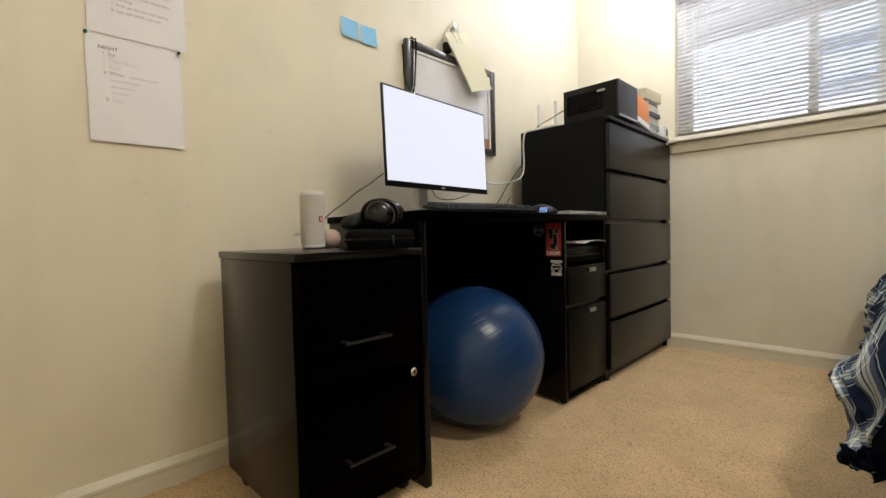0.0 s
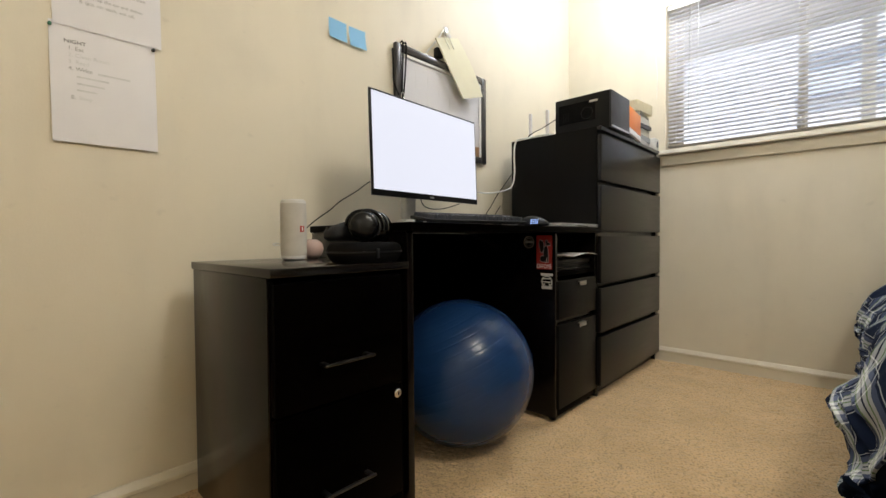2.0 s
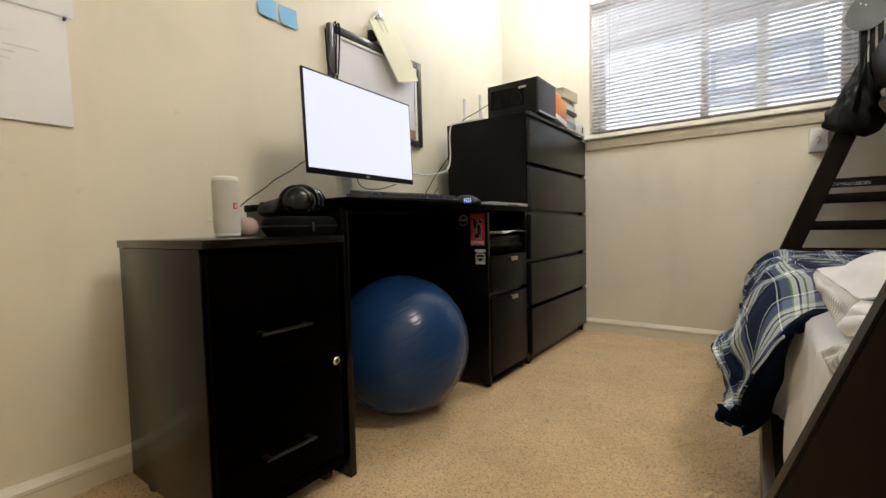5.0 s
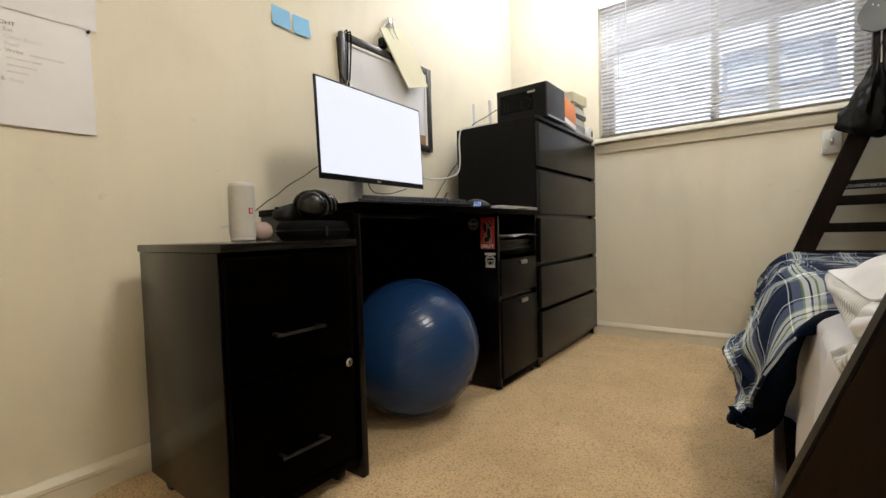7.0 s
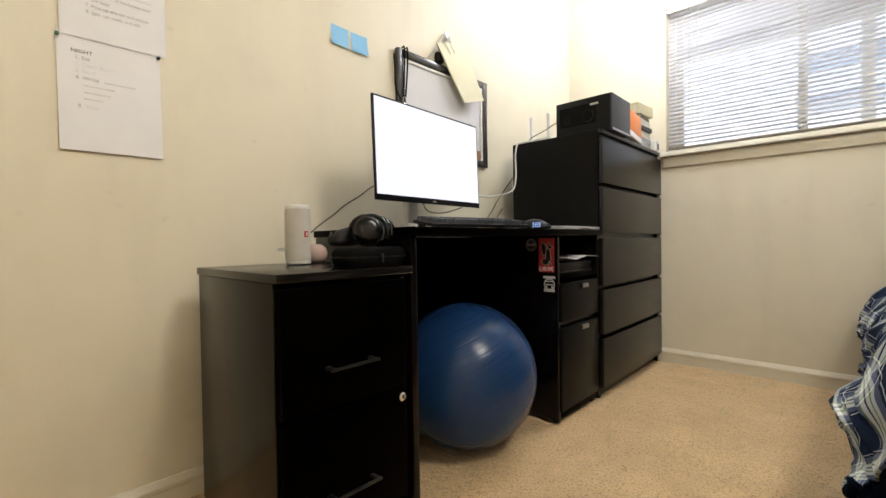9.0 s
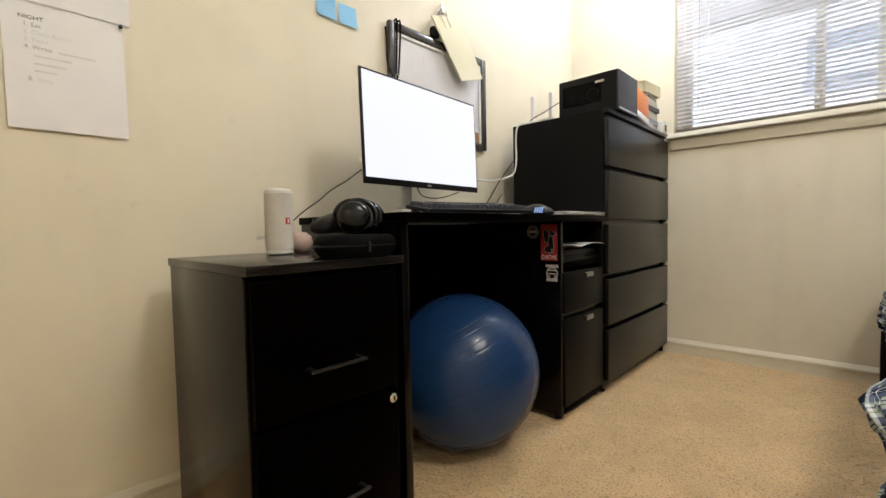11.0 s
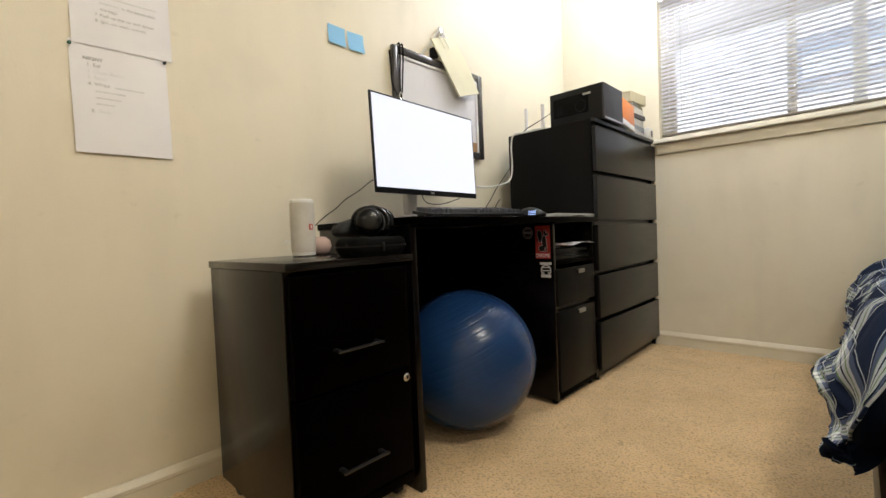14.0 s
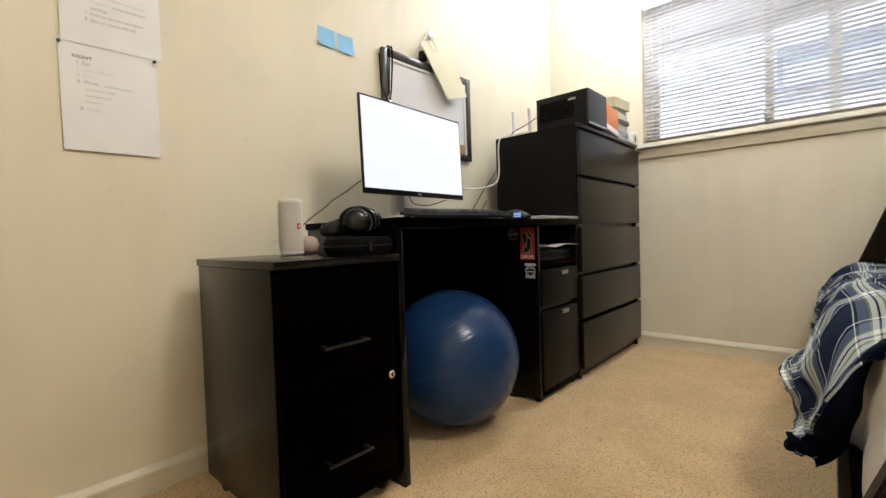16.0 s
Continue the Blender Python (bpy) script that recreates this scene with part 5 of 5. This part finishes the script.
def laptop():
    t = thing("laptop", (0.46, 1.98, 0.773), "closed thin silver laptop on the desk", "laptop")
    part("base", boxes((0.335, 0.572, 1.805, 2.155, 0.7745, 0.7825), bevel=0.003), surf("aluminium", (0.55, 0.55, 0.56), scale=40, rough=0.35, metal=0.25), t)
    part("lid", boxes((0.335, 0.572, 1.805, 2.155, 0.7832, 0.7885), bevel=0.002), surf("aluminium_lid", (0.6, 0.6, 0.61), scale=40, rough=0.35, metal=0.25), t)
    part("port_strip", boxes((0.5722, 0.5726, 1.95, 2.05, 0.7765, 0.780)), M_BLACKP, t)


laptop()


def shelf_papers():
    t = thing("paper_stack", (0.45, 1.95, 0.5922), "black folders with loose white papers in the desk's slot", "papers")
    for k, (z0, z1, x1) in enumerate(((0.5925, 0.606, 0.545), (0.6065, 0.622, 0.538), (0.6225, 0.638, 0.548))):
        part("folder", boxes((0.25, x1, 1.792 + 0.004 * k, 2.13 - 0.006 * k, z0, z1), bevel=0.002), M_BLACKP, t)

    def fn(u, v):
        return (0.31 + 0.274 * v + 0.006 * math.sin(4 * u), 1.792 + 0.335 * u, 0.645 + 0.012 * abs(math.sin(4 * u + 2 * v)) + 0.006 * v)
    part("loose_paper", sheet_mesh(fn, 24, 12, 0.0008), M_PAPER, t, smooth=1.0)

    def fn2(u, v):
        return (0.28 + 0.24 * v - 0.03 * u, 1.80 + 0.22 * u, 0.640 + 0.010 * u + 0.004 * math.sin(9 * u))
    part("loose_paper", sheet_mesh(fn2, 16, 8, 0.0008), M_PAPER, t, smooth=1.0)


shelf_papers()


# stickers on the pedestal's side, which faces -y at y = 1.765
def sticker_pose(x, z, y=1.7645):
    return Matrix.Translation((x, y, z)) @ pose(0, 0, 0, 90, 0, 0)


def ring_mesh(x, z, r, w, y=1.7642, n=24, teeth=0.0):
    bm = bmesh.new()
    inner, outer = [], []
    for k in range(n):
        a = 2 * math.pi * k / n
        q = r * (1 + (teeth if k % 2 else 0))
        outer.append(bm.verts.new((x + q * math.cos(a), y, z + q * math.sin(a))))
        inner.append(bm.verts.new((x + (q - w) * math.cos(a), y, z + (q - w) * math.sin(a))))
    for k in range(n):
        p = (k + 1) % n
        bm.faces.new((outer[k], outer[p], inner[p], inner[k]))
    got = bmesh.ops.extrude_face_region(bm, geom=list(bm.faces))
    bmesh.ops.translate(bm, verts=[v for v in got["geom"] if isinstance(v, bmesh.types.BMVert)], vec=(0, 0.0003, 0))
    return bm


def stickers():
    red = surf("red_sticker", (0.30, 0.016, 0.013), (0.25, 0.013, 0.010), scale=20, rough=0.45)
    grey = surf("grey_sticker_print", (0.55, 0.55, 0.56), (0.45, 0.45, 0.46), scale=30, rough=0.5)
    dim = surf("dim_sticker_print", (0.17, 0.17, 0.18), scale=30, rough=0.5)
    r = thing("red_sticker", (0.523, 1.7645, 0.672), "red rectangular sticker with a black winged-lion shape on the desk", "sticker", group="stickers")
    part("field", boxes((0.487, 0.556, 1.7640, 1.7648, 0.604, 0.740)), red, r)
    part("word", boxes((0.49, 0.552, 1.7632, 1.7639, 0.609, 0.613)), red, r)
    letters("CHROME", 0.0235, sticker_pose(0.4885, 0.609, 1.7633), M_PAPER, r, "lettering", squeeze=0.66)
    # plain stand-in for the crest: a seated winged shape in black with a grey edge
    def crest(grow, y, ma, name):
        bm = bmesh.new()
        for cx, cz, rx, rz in ((0.529, 0.672, 0.010, 0.026), (0.517, 0.646, 0.014, 0.012), (0.511, 0.694, 0.009, 0.024), (0.505, 0.704, 0.006, 0.018), (0.538, 0.704, 0.010, 0.006), (0.532, 0.714, 0.005, 0.006)):
            n = 14
            ring = [bm.verts.new((cx + (rx + grow) * math.cos(2 * math.pi * k / n), y, cz + (rz + grow) * math.sin(2 * math.pi * k / n))) for k in range(n)]
            bm.faces.new(ring)
            got = bmesh.ops.extrude_face_region(bm, geom=[f for f in bm.faces if set(f.verts) == set(ring)])
            bmesh.ops.translate(bm, verts=[v for v in got["geom"] if isinstance(v, bmesh.types.BMVert)], vec=(0, 0.0002, 0))
            y -= 0.00002
        for x0 in (0.536, 0.526):
            box(bm, x0 - grow, x0 + 0.004 + grow, y, y + 0.0002, 0.633 - grow, 0.665)
        return part(name, bm, ma, r, smooth=0)
    crest(0.0016, 1.7636, M_GREYW, "crest_edge")
    crest(0.0, 1.7632, M_BLACKP, "crest")
    b = thing("round_sticker", (0.452, 1.7645, 0.712), "dim grey toothed round sticker on the desk", "sticker", group="stickers")
    part("rim", ring_mesh(0.452, 0.712, 0.024, 0.004, teeth=0.08), dim, b, smooth=0)
    part("band", boxes((0.434, 0.470, 1.7640, 1.7646, 0.708, 0.718)), dim, b)
    part("inner_rim", ring_mesh(0.452, 0.712, 0.016, 0.002, 1.7636), dim, b, smooth=0)
    w = thing("car_sticker", (0.533, 1.7645, 0.56), "grey die-cut sticker with a car front on the desk", "sticker", group="stickers")
    part("top_bar", boxes((0.507, 0.559, 1.7640, 1.7646, 0.579, 0.589)), grey, w)
    part("outline", ring_mesh(0.533, 0.556, 0.024, 0.0045), grey, w, smooth=0)
    part("bonnet", boxes((0.516, 0.550, 1.7638, 1.7644, 0.553, 0.557), (0.519, 0.525, 1.7638, 1.7644, 0.543, 0.549), (0.541, 0.547, 1.7638, 1.7644, 0.543, 0.549), (0.518, 0.548, 1.7638, 1.7644, 0.566, 0.570)), grey, w)
    part("bottom_bar", boxes((0.510, 0.556, 1.7634, 1.7640, 0.527, 0.539)), grey, w)


stickers()


# ---- on the chest ----
def computer():
    x0, x1, y0, y1, z0, z1 = 0.322, 0.602, 2.222, 2.452, 1.236, 1.408
    t = thing("desktop_computer", (0.46, 2.337, 1.23), "black compact desktop computer case on the chest", "computer")
    part("case", boxes((x0, x1 - 0.008, y0, y1, z0, z1), bevel=0.002), M_BLACKP, t)
    part("front_panel", boxes((x1 - 0.0075, x1, y0, y1, z0, z1), bevel=0.002), surf("mesh_plastic", (0.02, 0.021, 0.024), (0.03, 0.031, 0.035), scale=180, rough=0.4, bump=0.6, bscale=500), t)
    glazed = part("side_window", boxes((x0 + 0.02, x1 - 0.075, y0 - 0.002, y0 - 0.0002, z0 + 0.048, z1 - 0.03)), surf("smoked_panel", (0.0012, 0.0012, 0.0014), scale=20, rough=0.2, spec=0.12), t)
    part("fan_rim", lathe([(0.026, 0), (0.029, 0), (0.029, 0.0008), (0.026, 0.0008)], (x1 - 0.115, y0 - 0.0022, z0 + 0.085), 28, pose(0, 0, 0, 90, 0, 0)), M_BLACKP, glazed)
    for k in range(3):
        part("memory_stick", boxes((x0 + 0.045 + 0.012 * k, x0 + 0.049 + 0.012 * k, y0 - 0.0027, y0 - 0.0021, z0 + 0.062, z0 + 0.105)), M_BLACKG, glazed)
    part("badge", boxes((0.50, 0.54, y0 - 0.0035, y0 - 0.0022, 1.367, 1.377), bevel=0.0005), M_STEEL, t)
    part("front_trim", boxes((x1 - 0.002, x1 + 0.003, y0 + 0.01, y1 - 0.005, z0 + 0.004, z0 + 0.012)), M_STEEL, t)
    for x in (x0 + 0.02, x1 - 0.03):
        for y in (y0 + 0.02, y1 - 0.02):
            part("foot", lathe([(0, 0), (0.010, 0), (0.010, 0.0055), (0, 0.0055)], (x, y, 1.2303), 14), M_BLACKP, t)


computer()


def book(z, h, y0, y1, x0, x1, color, pages, label, twist=0.0):
    t = thing("book", ((x0 + x1) / 2, (y0 + y1) / 2, z), label, "book", group="stack of books")
    c = ((x0 + x1) / 2, (y0 + y1) / 2, z)
    m = pose(0, 0, 0, 0, 0, twist)

    def spin(bm):
        turned(bm, bm.verts, m, c)
        return bm
    cov = surf("book_cover", color, scale=12, rough=0.45)
    part("cover", spin(boxes((x0, x1, y0, y1, z + 0.0002, z + 0.0022), (x0, x1, y0, y1, z + h - 0.0022, z + h - 0.0002), (x1 - 0.003, x1, y0, y1, z + 0.0022, z + h - 0.0022))), cov, t)
    part("pages", spin(boxes((x0 + 0.003, x1 - 0.0032, y0 + 0.003, y1 - 0.003, z + 0.0023, z + h - 0.0023))), surf("book_pages", pages, scale=120, rough=0.85), t)


zb = 1.2302
rng = random.Random(11)
for h, col, pg, lab in ((0.028, (0.62, 0.62, 0.62), (0.6, 0.58, 0.5), "grey hardback book in the stack"), (0.024, (0.38, 0.41, 0.45), (0.6, 0.58, 0.5), "slate blue paperback book in the stack"), (0.034, (0.76, 0.74, 0.68), (0.65, 0.62, 0.52), "off-white paperback book in the stack"), (0.020, (0.07, 0.06, 0.06), (0.6, 0.56, 0.48), "black paperback book in the stack"), (0.038, (0.80, 0.78, 0.72), (0.66, 0.63, 0.54), "white thick paperback book in the stack"), (0.018, (0.22, 0.20, 0.14), (0.6, 0.58, 0.5), "olive slim book in the stack"), (0.05, (0.70, 0.63, 0.40), (0.68, 0.62, 0.45), "cream yellow thick book on top of the stack")):
    dx, dy = rng.uniform(-0.008, 0.008), rng.uniform(-0.015, 0.015)
    book(zb, h * 1.12, 2.665 + dy, 2.86 + dy, 0.402 + dx, 0.572 + dx, col, pg, lab, rng.uniform(-7, 7))
    zb += h * 1.12 + 0.0003


def orange_book():
    t = thing("paperback", (0.56, 2.62, 1.2305), "orange and white paperback leaning on the books", "book")
    bm = boxes((0.584, 0.596, 2.475, 2.632, 1.272, 1.385), bevel=0.001)
    c = (0.590, 2.56, 1.2305)
    turned(bm, bm.verts, pose(0, 0, 0, -9, -4, 0), c)
    part("upper_cover", bm, surf("orange_cover", (0.85, 0.28, 0.06), (0.80, 0.25, 0.06), scale=9, rough=0.4), t)
    bm = boxes((0.584, 0.596, 2.475, 2.632, 1.2415, 1.2715), bevel=0.001)
    turned(bm, bm.verts, pose(0, 0, 0, -9, -4, 0), c)
    part("lower_cover", bm, M_PAPER, t)


orange_book()


def dark_glasses():
    t = thing("folded_strap", (0.575, 2.53, 1.2305), "black folded strap lying at the chest's edge", "strap")
    part("band", tube([(0.54, 2.47, 1.236), (0.578, 2.50, 1.237), (0.580, 2.56, 1.240), (0.577, 2.60, 1.255), (0.572, 2.64, 1.258)], 0.006, 8, 6, None, 0.6), M_BLACKP, t)


dark_glasses()


def charger():
    t = thing("power_adapter", (0.555, 2.90, 1.2305), "white power adapter with a dark socket on the chest", "adapter")
    part("block", boxes((0.53, 0.588, 2.885, 2.955, 1.2308, 1.298), bevel=0.006), M_WHITE, t)
    part("socket", boxes((0.5882, 0.5892, 2.915, 2.942, 1.245, 1.28), bevel=0.0004), M_DARKSTEEL, t)
    part("lead", tube([(0.545, 2.865, 1.24), (0.556, 2.83, 1.234), (0.562, 2.77, 1.234), (0.555, 2.72, 1.236), (0.56, 2.69, 1.236)], 0.003, 8), M_WHITE, t)


charger()


def router():
    t = thing("router", (0.21, 2.27, 1.2305), "white router with upright antennas at the back of the chest", "router")
    part("body", boxes((0.15, 0.30, 2.20, 2.38, 1.2308, 1.256), bevel=0.006), M_WHITE, t)
    for x, y in ((0.17, 2.235), (0.27, 2.235)):
        part("antenna", tube([(x, y, 1.257), (x, y, 1.38)], 0.009, 12, 1, None, 0.6), M_PAPER, t)


router()


def cable(name, pts, r, material, label):
    t = thing(name, pts[0], label, "cable", group="cables")
    part("sheath", tube(pts, r, 8, 10), material, t, smooth=1.0)


cable("white_cable", [(0.22, 2.20, 1.248), (0.18, 2.170, 1.240), (0.142, 2.146, 1.230), (0.132, 2.138, 1.17), (0.136, 2.134, 1.06), (0.15, 2.08, 0.985), (0.165, 1.93, 0.948), (0.215, 1.74, 0.93), (0.245, 1.60, 0.945)], 0.0042, M_WHITE, "thick white cable from the router to the monitor")
cable("black_cable", [(0.322, 2.30, 1.35), (0.30, 2.26, 1.33), (0.26, 2.20, 1.285), (0.20, 2.19, 1.262), (0.13, 2.24, 1.245), (0.075, 2.30, 1.22), (0.055, 2.30, 1.14), (0.05, 2.237, 1.077), (0.05, 2.105, 0.958), (0.052, 2.05, 0.90), (0.05, 2.00, 0.845), (0.06, 1.96, 0.778)], 0.0022, M_BLACKP, "thin black cable from the computer down behind the desk")
cable("black_cable", [(0.05, 2.13, 0.90), (0.045, 2.09, 0.85), (0.05, 2.06, 0.78)], 0.0022, M_BLACKP, "thin black cable against the wall")
cable("black_cable", [(0.235, 0.872, 0.735), (0.205, 0.905, 0.756), (0.20, 0.954, 0.793), (0.198, 1.00, 0.822), (0.20, 1.037, 0.852), (0.20, 1.10, 0.888), (0.205, 1.16, 0.928), (0.23, 1.25, 0.96)], 0.0018, M_BLACKP, "thin black cable rising from the speaker to the monitor")
cable("black_cable", [(0.25, 1.34, 0.90), (0.22, 1.40, 0.852), (0.22, 1.49, 0.846), (0.24, 1.58, 0.87)], 0.0019, M_BLACKP, "black cable sagging under the monitor")


# ---- lamps of the room ----
def corner_lamp():
    x, y = 0.72, 2.48
    t = thing("corner_lamp", (x, y, 2.44), "white pendant lamp high by the window's corner", "lamp")
    part("rose", lathe([(0, 2.439), (0.04, 2.439), (0.04, 2.42), (0, 2.42)], (x, y, 0), 24), M_WHITE, t)
    part("flex", tube([(x, y, 2.42), (x, y, 2.375)], 0.004, 8, 1), M_WHITE, t)
    part("socket", lathe([(0, 2.375), (0.02, 2.375), (0.022, 2.335), (0, 2.335)], (x, y, 0), 20), M_WHITE, t)


corner_lamp()


def ceiling_light(x, y, z):
    t = thing("ceiling_light", (x, y, 2.44), "white ceiling light on a short stem", "lamp", group="ceiling lights")
    part("base", lathe([(0, 2.4395), (0.09, 2.4395), (0.09, 2.425), (0, 2.425)], (x, y, 0), 32), M_WHITE, t)
    part("stem", tube([(x, y, 2.425), (x, y, z + 0.12)], 0.006, 10, 1), M_WHITE, t)
    part("socket", lathe([(0, z + 0.12), (0.02, z + 0.12), (0.02, z + 0.09), (0, z + 0.09)], (x, y, 0), 20), M_WHITE, t)


for lx, ly, lz, watts in CEILING_LIGHTS:
    ceiling_light(lx, ly, lz)
